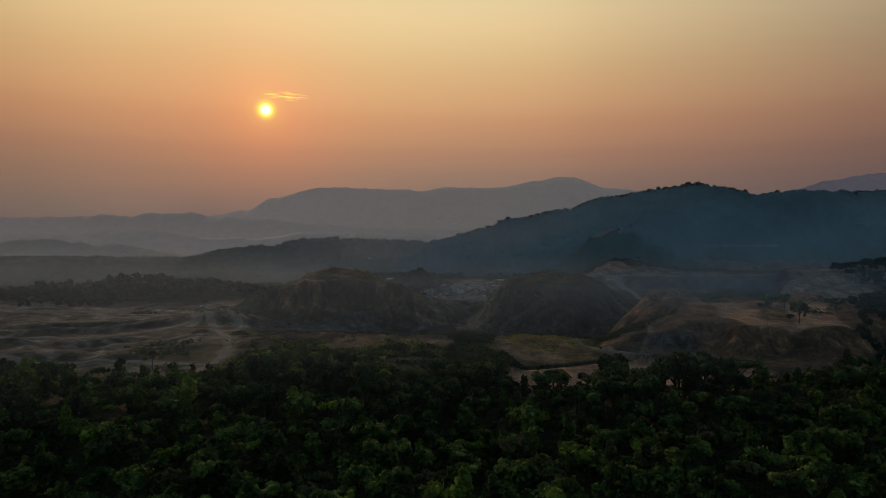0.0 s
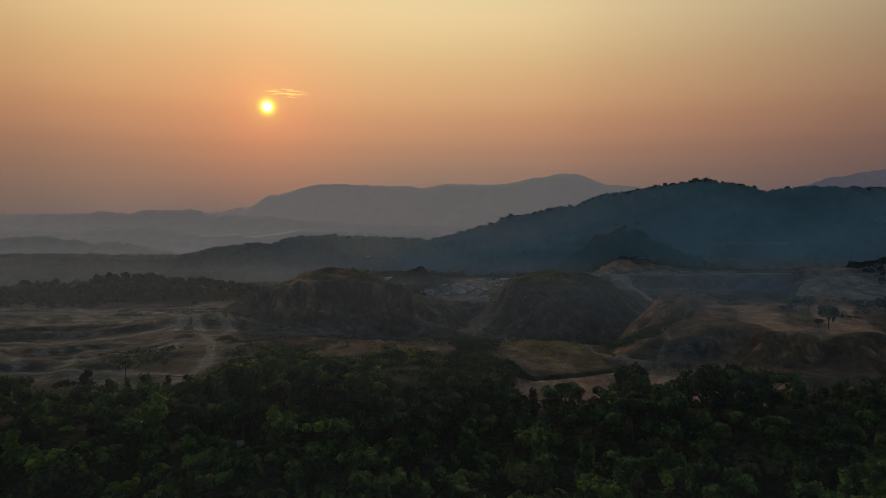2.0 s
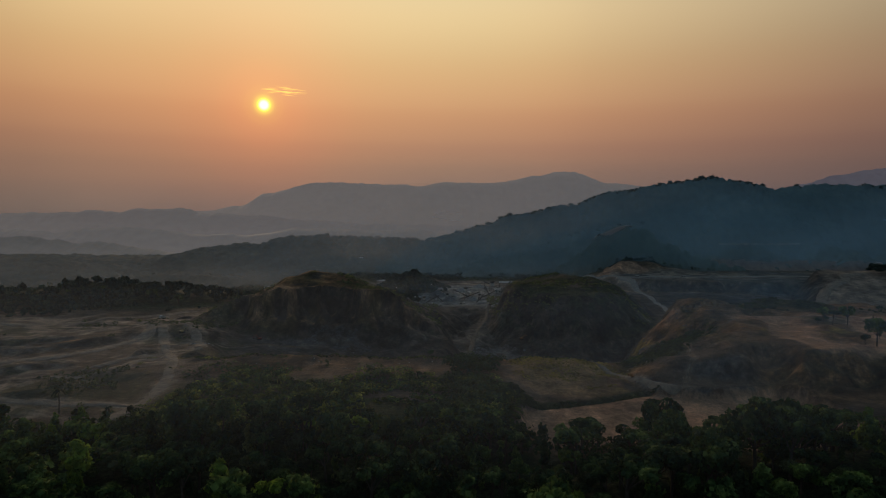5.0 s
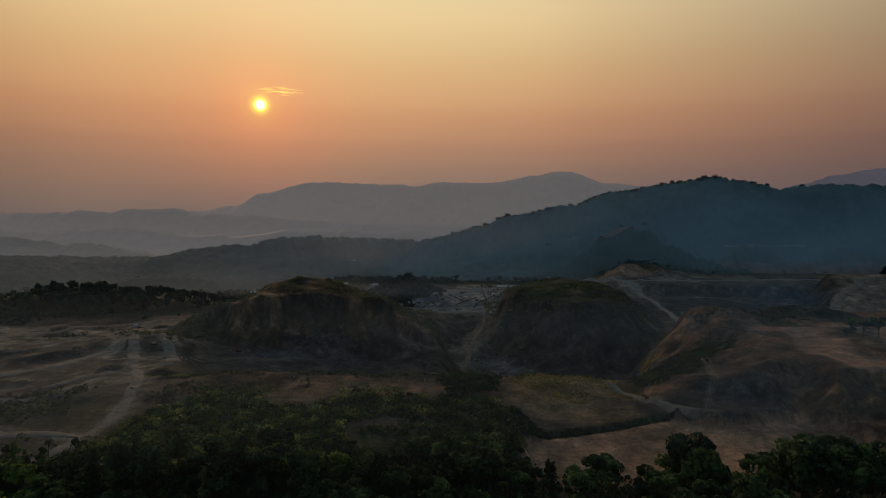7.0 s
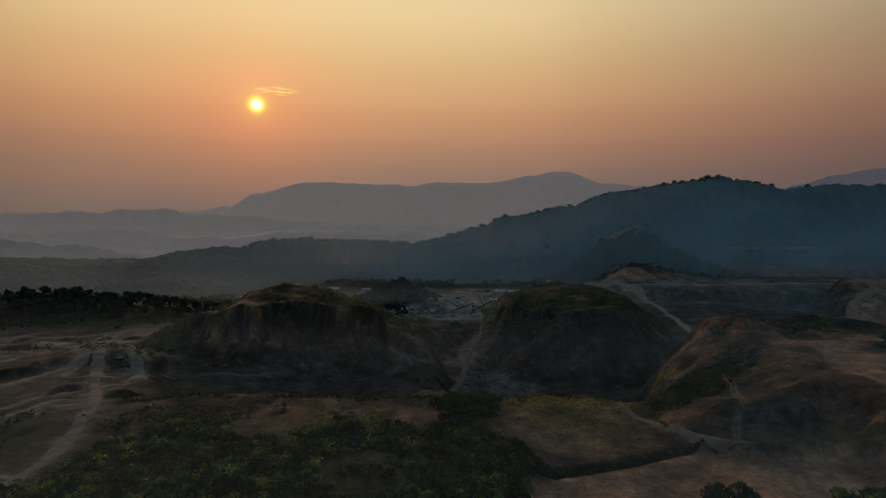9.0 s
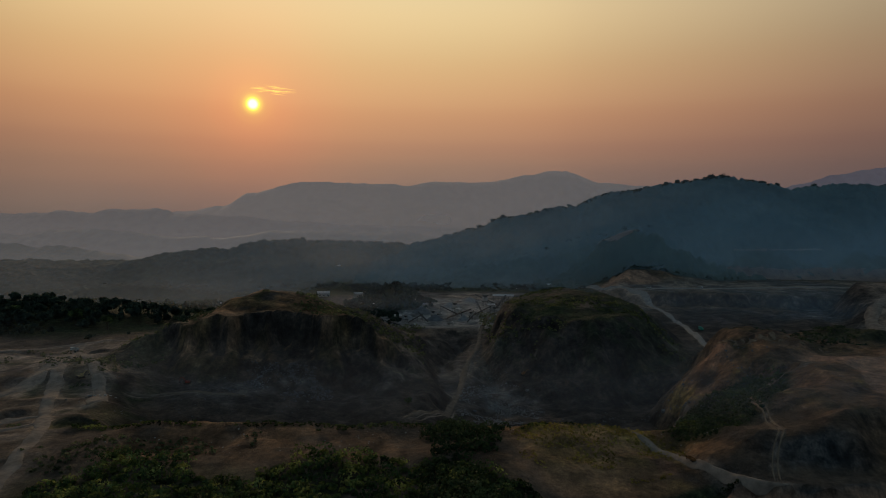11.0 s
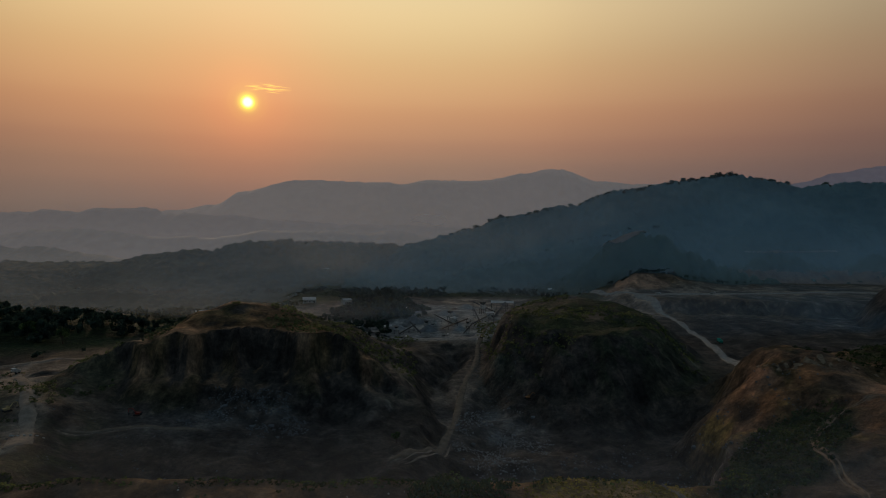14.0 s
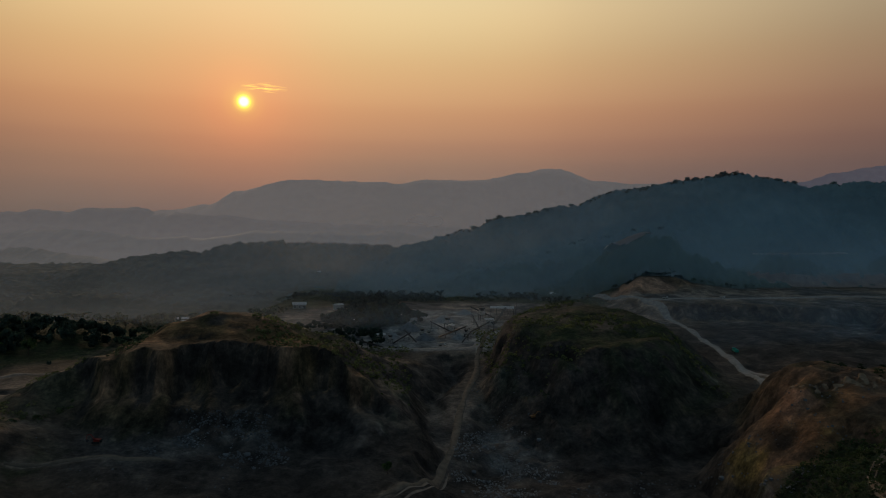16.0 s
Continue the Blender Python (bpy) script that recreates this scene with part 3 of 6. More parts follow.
    orange = np.maximum(orange, 0.5 * ss(32, 38, z) * hump(x, y, 80, 560, 40, 50) * ss(-0.2, 0.2, n))
    dry = hump(x + 8 * n, y + 6 * n, 64, 358, 30, 34, 0, 0.75) * (0.6 + 0.4 * ss(360, 374, y + 10 * n)) * ss(-0.5, 0.0, n + 0.12)
    dry = np.maximum(dry, 0.6 * ss(0.0, 0.2, n) * ss(374, 380, y) * (1 - ss(384, 390, y)))
    orange = np.maximum(orange, 0.6 * hump(x, y, 64, 352, 32, 30, 0, 0.7))
    veg = np.maximum(veg, 0.6 * hump(x, y, 66, 346, 30, 22, 0, 0.5) * ss(-0.05, 0.25, fbm(x, y, 12, 4, 59)))
    pale = np.maximum(pale, 0.75 * hump(x, y, 235, 818, 62, 17, 0, 0.5) * ss(-0.3, 0.0, n))
    veg = veg * (1 - hump(x, y, 235, 818, 62, 17, 0, 0.5))
    orange = np.maximum(orange, 0.8 * hump(x, y, 238, 846, 66, 28, 0, 0.6))
    veg = np.maximum(veg, 0.95 * hump(x + 5 * n2, y + 5 * n2, 125, 393, 52, 20, 44, 0.7))
    veg = np.maximum(veg, 0.5 * hump(x + 12 * n, y + 6 * n, 190, 334, 62, 13, 0, 0.5) * ss(-0.4, 0.0, n))
    edge = sand_edge(x)
    veg = np.maximum(veg, 0.95 * ss(0, 2, y - edge + 2 * n) * (1 - ss(6, 10, y - edge + 5 * n)) * ss(30, 36, x) * (1 - ss(88, 98, x)))
    veg = veg * (1 - ss(0.75, 1.2, slope) * (y < 900))
    veg = np.maximum(veg, 0.85 * hump(x, y, 110, 560, 84, 120, 0, 0.5) * ss(-0.4, 0.0, n))
    field = (1 - ss(-150, -120, x)) * ss(278, 296, y + 20 * n1) * (1 - ss(500, 560, y))
    sand = 0.8 * strip * (0.35 + 0.65 * ss(-0.2, 0.2, fbm(0.35 * x, y, 9, 4, 60) + 0.5 * ss(16, 2, sand_edge(x) - y) - 0.1))
    sand = np.maximum(sand, 0.5 * hump(x + 8 * n, y + 6 * n, 60, 352, 30, 30, 0, 0.7) * ss(-0.4, 0.1, n))
    sand = np.maximum(sand, 0.9 * ss(0.55, 0.9, slope) * hump(x, y, 168, 452, 36, 14, 8, 0.6))
    sand = np.maximum(sand, 0.85 * hump(x + 8 * n, y + 4 * n, 230, 838, 40, 18, 0, 0.6))
    # shade of the pit floor and steep faces, painted as dark soil
    soil_shade = 0.85 * ss(17, 12, z + 4 * n) * ss(385, 400, y) * (1 - ss(600, 640, y)) * ss(-175, -150, x) * (1 - ss(170, 190, x))
    soil_shade = np.maximum(soil_shade, 0.6 * ss(0.5, 0.9, slope) * hump(x, y, 100, 520, 84, 60, 0, 0.5))
    soil_shade = np.maximum(soil_shade, 0.12 * mound * ss(36, 28, z + 6 * n))
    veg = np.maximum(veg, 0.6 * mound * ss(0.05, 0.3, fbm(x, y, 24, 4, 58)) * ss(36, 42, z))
    soil_shade = np.maximum(soil_shade, 0.25 * field * ss(0.18, 0.06, np.abs(fbm(0.3 * x + 0.15 * y, y, 17, 3, 155)) + 0.1 * n))
    soil_shade = soil_shade * (1 - 0.95 * strip) * (1 - 0.7 * hump(x, y, 26, 540, 26, 110, -10, 0.4))
    soil_shade = np.maximum(soil_shade, 0.25 * ss(336, 346, y) * (1 - ss(386, 394, y)) * ss(-128, -116, x) * (1 - ss(24, 36, x)))
    soil_shade = soil_shade * (1 - 0.8 * hump(x + 10 * n, y, 50, 494, 18, 36, 0, 0.3))
    rock = np.maximum(rock, 0.6 * field * ss(0.05, 0.3, fbm(x, y, 55, 4, 57)))
    bank = banks_at(x, y)
    soil_shade = np.maximum(soil_shade, 0.5 * ss(0.25, 1.4, bank + 0.8 * n))
    # the bank's shadowed cut end, painted dark
    soil_shade = np.maximum(soil_shade, 0.9 * hump(x + 3 * n, y + 3 * n, 84, 347, 5, 13, 25, 0.6))
    pale = np.maximum(pale, 0.8 * hump(x, y, -142, 366, 16, 9, 30, 0.5))
    orange = np.maximum(orange, 0.9 * hump(x + 6 * n, y + 3 * n, -218, 431, 24, 5, 22, 0.4))
    veg = np.maximum(veg, 0.7 * hump(x + 8 * n, y + 8 * n, -146, 334, 30, 26, 0, 0.7) * ss(-0.35, 0.1, n))
    rim_in = mound_rim(x + 4 * n, y + 4 * n)
    flat = ss(-1, 2, rim_in) * (1 - ss(20, 30, rim_in + 6 * n)) * (1 - ss(418, 432, y))
    sand = np.maximum(sand, 0.85 * flat)
    soil_shade, veg, dry = soil_shade * (1 - 0.9 * flat), veg * (1 - 0.9 * flat), dry * (1 - flat)
    veg = np.maximum(veg, 0.9 * hump(x + 5 * n, y + 5 * n, 232, 474, 36, 20, -6, 0.7))
    brow = hump(x + 4 * n, y + 4 * n, 138, 440, 36, 26, 20, 0.6)
    orange, soil_shade = np.maximum(orange, 0.9 * brow * ss(24, 32, z + 5 * n)), soil_shade * (1 - 0.8 * brow * ss(24, 32, z + 5 * n))
    dry = np.maximum(dry, 0.7 * brow * ss(0.0, 0.25, n))
    slope_path = ss(-12, 4, x + 6 * n - 326 - 0.47 * (y - 575)) * ss(535, 570, y + 8 * n) * (1 - ss(700, 730, y + 8 * n)) * (1 - ss(470, 540, x))
    pale, veg, rock = np.maximum(pale, 0.45 * slope_path), veg * (1 - 0.85 * slope_path), rock * (1 - 0.6 * slope_path)
    orange = np.maximum(orange, 0.3 * slope_path)
    # dark scrub and painted shade in the gullies of the cut faces, bare dirt on their ribs
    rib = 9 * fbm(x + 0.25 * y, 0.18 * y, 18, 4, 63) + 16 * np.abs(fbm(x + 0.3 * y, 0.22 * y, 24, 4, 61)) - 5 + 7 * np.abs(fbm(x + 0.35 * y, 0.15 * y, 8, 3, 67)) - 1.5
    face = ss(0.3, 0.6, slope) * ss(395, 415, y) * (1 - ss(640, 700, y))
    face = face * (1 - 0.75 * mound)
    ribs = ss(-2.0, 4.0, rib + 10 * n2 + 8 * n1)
    soil_shade = np.maximum(soil_shade, 0.95 * face * (1 - ribs))
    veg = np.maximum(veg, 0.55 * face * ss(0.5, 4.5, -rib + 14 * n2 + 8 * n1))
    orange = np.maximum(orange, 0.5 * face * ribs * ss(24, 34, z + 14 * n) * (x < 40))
    soil_shade = soil_shade * (1 - 0.8 * face * ribs * ss(20, 34, z + 8 * n))
    hillside = hump(x, y, 400, 760, 260, 150, 0, 0.8)
    veg, rock = veg * (1 - 0.75 * hillside), np.maximum(rock, 0.7 * hillside)
    orange = np.maximum(orange, 0.45 * hillside * ss(-0.2, 0.2, n1))
    # terrace wall and hollow floor made darker in the colour
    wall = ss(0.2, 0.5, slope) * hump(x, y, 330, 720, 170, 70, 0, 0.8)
    soil_shade, veg = np.maximum(soil_shade, 0.8 * wall), veg * (1 - 0.8 * wall)
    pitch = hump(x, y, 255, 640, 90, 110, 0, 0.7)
    soil_shade, orange, pale = np.maximum(soil_shade, 0.75 * pitch), orange * (1 - 0.7 * pitch), pale * (1 - 0.7 * pitch)
    lane = near_roads(x, y) * ss(-0.6, 0.1, n)
    pale, veg = np.maximum(pale, 0.9 * lane), veg * (1 - 0.9 * lane)
    dust = 0.95 * hump(x, y, 14, 715, 105, 95, 0, 0.75) * ss(-0.6, -0.15, n)
    dust = np.maximum(dust, 0.6 * hump(x + 8 * n, y + 8 * n, 44, 500, 15, 34, 0, 0.4) * ss(-0.6, -0.2, n))
    veg = np.maximum(veg, 0.75 * hump(x + 10 * n, y + 8 * n, -152, 496, 30, 26, 0, 0.5) * ss(-0.4, 0.0, n))
    hillock = hump(x, y, -32, 735, 50, 40, 0, 0.6)
    dust, veg = dust * (1 - hillock), np.maximum(veg, hillock)
    soil_shade = soil_shade * (1 - dust)
    pale = np.maximum(pale, 0.4 * hump(x, y, 16, 560, 38, 105, -10, 0.5) * ss(-0.5, 0.0, n))
    return [np.clip(v, 0, 1) for v in (veg, pale, rock, orange, dry, dust, sand, soil_shade)]


def build_ground():
    xs = spread(-250, 270, 1.7, -4600, 4600, 1.06)
    ys = spread(260, 620, 1.7, -300, 4700, 1.03)
    gx, gy = np.meshgrid(xs, ys)
    gz = land(gx, gy)
    dzx = np.gradient(gz, xs, axis=1)
    dzy = np.gradient(gz, ys, axis=0)
    slope = np.sqrt(dzx ** 2 + dzy ** 2)
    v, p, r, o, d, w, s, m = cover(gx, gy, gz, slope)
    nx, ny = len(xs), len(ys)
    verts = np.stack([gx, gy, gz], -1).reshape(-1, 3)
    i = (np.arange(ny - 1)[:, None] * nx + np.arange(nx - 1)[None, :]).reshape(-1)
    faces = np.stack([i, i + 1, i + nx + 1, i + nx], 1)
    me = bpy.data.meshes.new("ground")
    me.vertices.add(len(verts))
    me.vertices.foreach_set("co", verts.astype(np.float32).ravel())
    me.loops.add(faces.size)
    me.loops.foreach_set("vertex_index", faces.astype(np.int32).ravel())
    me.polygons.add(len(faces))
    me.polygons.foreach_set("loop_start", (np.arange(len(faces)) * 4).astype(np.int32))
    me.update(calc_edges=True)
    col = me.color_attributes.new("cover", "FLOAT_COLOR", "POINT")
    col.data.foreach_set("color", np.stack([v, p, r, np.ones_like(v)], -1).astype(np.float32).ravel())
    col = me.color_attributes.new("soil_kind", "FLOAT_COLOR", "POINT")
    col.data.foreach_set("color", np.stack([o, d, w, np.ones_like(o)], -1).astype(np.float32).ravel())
    col = me.color_attributes.new("sand_shade", "FLOAT_COLOR", "POINT")
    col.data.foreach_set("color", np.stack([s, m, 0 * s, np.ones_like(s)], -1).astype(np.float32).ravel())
    me.shade_smooth()
    me.materials.append(M_GROUND)
    return tagged(new("ground", me), "brown quarried earth with green slopes and hills", "ground", kind="structure")


build_ground()


# ---- far ranges ----
def far_range(name, material, y, knots, foot, depth, seed, label, rough=10.0, jag=4.0):
    """A long hill: a crest line through a few heights, falling to its foot on both sides."""
    kx, kz = np.array([k[0] for k in knots], float), np.array([k[1] for k in knots], float)
    n, rows = 520, 12
    xs = np.linspace(kx[0], kx[-1], n)
    t = np.interp(xs, kx, np.arange(len(kx)))
    i = np.clip(np.floor(t).astype(int), 0, len(kx) - 2)
    f = ss(0, 1, t - i)
    crest = kz[i] * (1 - f) + kz[i + 1] * f + rough * fbm(xs, 0 * xs, 130, 4, seed) + jag * fbm(xs, 0 * xs, 22, 3, seed + 9)
    crest = np.maximum(crest, foot)
    verts, faces = [], []
    for r in range(rows + 1):
        v = -1 + 2 * r / rows
        prof = 1 - abs(v) ** 1.3
        spur = fbm(xs, 0 * xs + v * 900, 300, 4, seed + 5) * depth * 0.35 * (1 - abs(v))
        for x, c, s in zip(xs, crest, spur):
            verts.append((x, y + v * depth + s * (v < 0), foot + (c - foot) * prof))
    for r in range(rows):
        for k in range(n - 1):
            a = r * n + k
            faces.append((a, a + 1, a + n + 1, a + n))
    return tagged(mesh_object(name, verts, faces, material, True), label, "hills", kind="structure")


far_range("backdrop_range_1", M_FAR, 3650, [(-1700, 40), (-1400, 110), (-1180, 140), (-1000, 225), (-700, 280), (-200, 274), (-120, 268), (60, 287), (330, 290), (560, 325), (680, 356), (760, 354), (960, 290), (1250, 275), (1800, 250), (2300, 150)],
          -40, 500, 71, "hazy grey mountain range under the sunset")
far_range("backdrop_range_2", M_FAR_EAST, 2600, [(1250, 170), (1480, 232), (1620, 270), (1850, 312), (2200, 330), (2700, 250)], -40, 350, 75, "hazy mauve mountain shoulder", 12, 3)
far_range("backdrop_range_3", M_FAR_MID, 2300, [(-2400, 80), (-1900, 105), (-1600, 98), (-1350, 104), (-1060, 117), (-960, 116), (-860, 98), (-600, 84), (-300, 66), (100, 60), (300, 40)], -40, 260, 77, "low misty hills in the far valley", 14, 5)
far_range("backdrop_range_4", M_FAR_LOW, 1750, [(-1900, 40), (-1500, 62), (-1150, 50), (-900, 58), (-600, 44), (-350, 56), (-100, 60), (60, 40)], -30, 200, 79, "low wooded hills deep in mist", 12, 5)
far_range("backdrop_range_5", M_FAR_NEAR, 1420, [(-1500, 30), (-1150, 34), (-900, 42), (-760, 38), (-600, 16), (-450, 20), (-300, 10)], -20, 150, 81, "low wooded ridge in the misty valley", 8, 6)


# ---- wooded hills beyond the works ----
def canopy(x, y, cell, height, seed):
    """A closed canopy: one dome for each crown, at scattered centres."""
    ix, iy = np.floor(x / cell), np.floor(y / cell)
    best = np.zeros_like(x)
    for dx in (-1, 0, 1):
        for dy in (-1, 0, 1):
            cx, cy = ix + dx, iy + dy
            px, py = (cx + lattice(cx, cy, seed)) * cell, (cy + lattice(cx, cy, seed + 1)) * cell
            size = 0.55 + 0.45 * lattice(cx, cy, seed + 2)
            d2 = ((x - px) ** 2 + (y - py) ** 2) / (0.72 * cell * size) ** 2
            best = np.maximum(best, size * np.sqrt(np.maximum(0.0, 1 - d2)))
    return best * height


HILLS = {}


def wooded_hill(name, material, knots, ridge, south, north, step, seed, label, spurs):
    kx, kz = np.array([k[0] for k in knots], float), np.array([k[1] for k in knots], float)

    def bare(gx, gy):
        t = np.interp(gx, kx, np.arange(len(kx)))
        i = np.clip(np.floor(t).astype(int), 0, len(kx) - 2)
        f = ss(0, 1, t - i)
        crest = kz[i] * (1 - f) + kz[i + 1] * f + 5 * fbm(gx, 0 * gx, 60, 3, seed)
        line = ridge + 40 * fbm(gx, 0 * gx, 240, 3, seed + 3)
        v = np.where(gy < line, (line - gy) / south, (gy - line) / north)
        prof = 1 - ss(0, 1, v) ** 0.85
        gz = 8 + (crest - 8) * prof + 26 * fbm(gx, gy, 190, 4, seed + 6) * prof * ss(0.0, 0.35, v)
        for cx, cy, rx, ry, turn, dz in spurs:
            gz = gz + dz * hump(gx, gy, cx, cy, rx, ry, turn)
        return gz, line

    xs = np.arange(kx[0], kx[-1] + 1, step)
    ys = np.concatenate([np.arange(ridge - south, ridge + 30, step), np.arange(ridge + 30, ridge + north, step * 3)])
    gx, gy = np.meshgrid(xs, ys)
    gz = bare(gx, gy)[0]
    gz = gz + canopy(gx, gy, 9.0, 8.0, seed + 11) + canopy(gx + 3, gy + 5, 4.2, 2.5, seed + 31)
    nx, ny = len(xs), len(ys)
    k = (np.arange(ny - 1)[:, None] * nx + np.arange(nx - 1)[None, :]).reshape(-1)
    faces = np.stack([k, k + 1, k + nx + 1, k + nx], 1)
    ob = mesh_object(name, np.stack([gx, gy, gz], -1).reshape(-1, 3).tolist(), faces.tolist(), material, True)
    HILLS[name] = bare
    return tagged(ob, label, "hill", kind="structure")


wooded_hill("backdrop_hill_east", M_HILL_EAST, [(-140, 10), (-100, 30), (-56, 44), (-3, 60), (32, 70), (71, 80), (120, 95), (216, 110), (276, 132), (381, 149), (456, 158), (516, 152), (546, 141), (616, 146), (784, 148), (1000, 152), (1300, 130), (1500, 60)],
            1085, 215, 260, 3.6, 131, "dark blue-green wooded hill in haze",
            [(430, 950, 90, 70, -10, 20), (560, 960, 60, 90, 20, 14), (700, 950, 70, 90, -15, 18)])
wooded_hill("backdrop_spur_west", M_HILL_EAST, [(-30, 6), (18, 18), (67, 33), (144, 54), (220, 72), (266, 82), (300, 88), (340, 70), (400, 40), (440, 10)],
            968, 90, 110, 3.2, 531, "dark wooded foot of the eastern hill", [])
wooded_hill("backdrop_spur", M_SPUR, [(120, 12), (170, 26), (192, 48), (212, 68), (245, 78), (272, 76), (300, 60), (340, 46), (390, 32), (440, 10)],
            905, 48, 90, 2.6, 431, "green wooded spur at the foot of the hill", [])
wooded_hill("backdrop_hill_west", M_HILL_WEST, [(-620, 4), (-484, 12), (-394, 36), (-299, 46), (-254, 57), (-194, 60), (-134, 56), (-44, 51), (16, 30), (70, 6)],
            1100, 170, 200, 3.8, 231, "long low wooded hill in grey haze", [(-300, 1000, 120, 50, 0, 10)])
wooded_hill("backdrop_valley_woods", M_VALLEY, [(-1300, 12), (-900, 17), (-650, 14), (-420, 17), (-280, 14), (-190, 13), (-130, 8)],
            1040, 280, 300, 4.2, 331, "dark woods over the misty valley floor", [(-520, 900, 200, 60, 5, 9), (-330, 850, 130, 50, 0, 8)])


def bare_patch(hills, x0, x1, y0, y1, inside, label, lift=9.0, step=2.2):
    """Bare earth where the wood on a hillside has been cut away."""
    gx, gy = np.meshgrid(np.arange(x0, x1, step), np.arange(y0, y1, step))
    gz = np.max([HILLS[h](gx, gy)[0] for h in hills], axis=0)
    keep = inside(gx, gy, gz)
    nx = gx.shape[1]
    k = np.flatnonzero((keep[:-1, :-1] & keep[1:, :-1] & keep[:-1, 1:] & keep[1:, 1:]).ravel())
    k = k // (nx - 1) * nx + k % (nx - 1)
    z = gz + lift + 1.2 * fbm(gx, gy, 12, 3, 301)
    faces = np.stack([k, k + 1, k + nx + 1, k + nx], 1)
    ids, back = np.unique(faces, return_inverse=True)
    verts = np.stack([gx, gy, z], -1).reshape(-1, 3)[ids]
    return tagged(mesh_object("bare_slope", verts.tolist(), back.reshape(-1, 4).tolist(), M_CUT, True), label, "bare slope", kind="structure")


bare_patch(["backdrop_spur"], 196, 262, 860, 906, lambda x, y, z: (hump(x + 0.8 * (y - 886), y, 226, 884, 34, 22, 0) + 0.5 * fbm(x, y, 14, 3, 303) > 0.3), "pale landslip scar high on the wooded spur")
bare_patch(["backdrop_hill_east"], 396, 520, 880, 990, lambda x, y, z: np.abs(z - 52 - 2 * fbm(x, y, 40, 2, 305)) < 1.6, "pale bench cut across the hillside", 9.5, 1.6)
bare_patch(["backdrop_hill_east"], 300, 620, 872, 950, lambda x, y, z: z + 9 * fbm(x, y, 50, 4, 306) < 34 - 0.02 * np.abs(x - 420), "bare mauve-brown slope at the hill's foot", 8.0, 3.0)


# ---- trees and scrub ----
def leaf_quads(centres, radii, count, size, rng, flat=0.8, up=0.25):
    """Small leaf clumps scattered over lobes: four corners each."""
    n = len(centres) * count
    c = np.repeat(centres, count, 0)
    r = np.repeat(radii, count)[:, None]
    d = rng.normal(size=(n, 3))
    d[:, 2] += up
    d /= np.linalg.norm(d, axis=1)[:, None]
    p = c + d * r * rng.uniform(0.72, 1.08, (n, 1)) * np.array([1, 1, flat])
    nrm = d + rng.normal(size=(n, 3)) * 0.45
    nrm /= np.linalg.norm(nrm, axis=1)[:, None]
    a = np.cross(nrm, rng.normal(size=(n, 3)))
    a /= np.linalg.norm(a, axis=1)[:, None]
    b = np.cross(nrm, a)
    s = size * rng.uniform(0.6, 1.35, (n, 1))
    k = rng.uniform(0.5, 1.0, (n, 1))
    sag = nrm * s * 0.35
    return np.stack([p + a * s - sag, p + b * s * k, p - a * s - sag, p - b * s * k], 1)


def quads_mesh(name, quads, material):
    q = np.asarray(quads)
    me = bpy.data.meshes.new(name)
    n = len(q)
    me.vertices.add(4 * n)
    me.vertices.foreach_set("co", q.reshape(-1).astype(np.float32))
    me.loops.add(4 * n)
    me.loops.foreach_set("vertex_index", np.arange(4 * n, dtype=np.int32))
    me.polygons.add(n)
    me.polygons.foreach_set("loop_start", (np.arange(n) * 4).astype(np.int32))
    me.update(calc_edges=True)
    me.materials.append(material)
    return me


def limb(bm, a, b, r0, r1, sides=6):
    a, b = Vector(a), Vector(b)
    q = (b - a).to_track_quat("Z", "Y").to_matrix()
    rings = []
    for p, r in ((a, r0), (b, r1)):
        rings.append([bm.verts.new(p + q @ Vector((r * math.cos(2 * math.pi * k / sides), r * math.sin(2 * math.pi * k / sides), 0))) for k in range(sides)])
    for k in range(sides):
        bm.faces.new((rings[0][k], rings[0][(k + 1) % sides], rings[1][(k + 1) % sides], rings[1][k]))
    bm.faces.new(rings[1])
    bm.faces.new(rings[0][::-1])


def lobes(shape, rng):
    """Centres and radii of a crown's lobes, for a tree about ten metres high."""
    if shape == "broad":
        n = 10
        ang, rad = rng.uniform(0, 6.28, n), rng.uniform(0.8, 3.2, n)
        c = np.stack([rad * np.cos(ang), rad * np.sin(ang), 7.2 - 0.28 * rad + rng.uniform(-1.2, 1.2, n)], 1)
        return c, rng.uniform(1.3, 2.2, n)
    if shape == "umbrella":
        n = 9
        ang, rad = rng.uniform(0, 6.28, n), rng.uniform(0.6, 4.0, n)
        c = np.stack([rad * np.cos(ang), rad * np.sin(ang), 8.6 - 0.12 * rad + rng.uniform(-0.5, 0.5, n)], 1)
        return c, rng.uniform(1.0, 1.6, n)
    if shape == "tall":
        n = 11
        z = np.linspace(2.2, 10.5, n)
        w = 1.7 * np.sin(np.linspace(0.5, 2.9, n)) + 0.3
        ang = rng.uniform(0, 6.28, n)
        c = np.stack([0.5 * w * np.cos(ang), 0.5 * w * np.sin(ang), z], 1)
        return c, w * rng.uniform(0.7, 1.0, n)
    n = 7
    ang, rad = rng.uniform(0, 6.28, n), rng.uniform(0.3, 1.8, n)
    c = np.stack([rad * np.cos(ang), rad * np.sin(ang), rng.uniform(2.6, 6.2, n)], 1)
    return c, rng.uniform(1.1, 1.9, n)


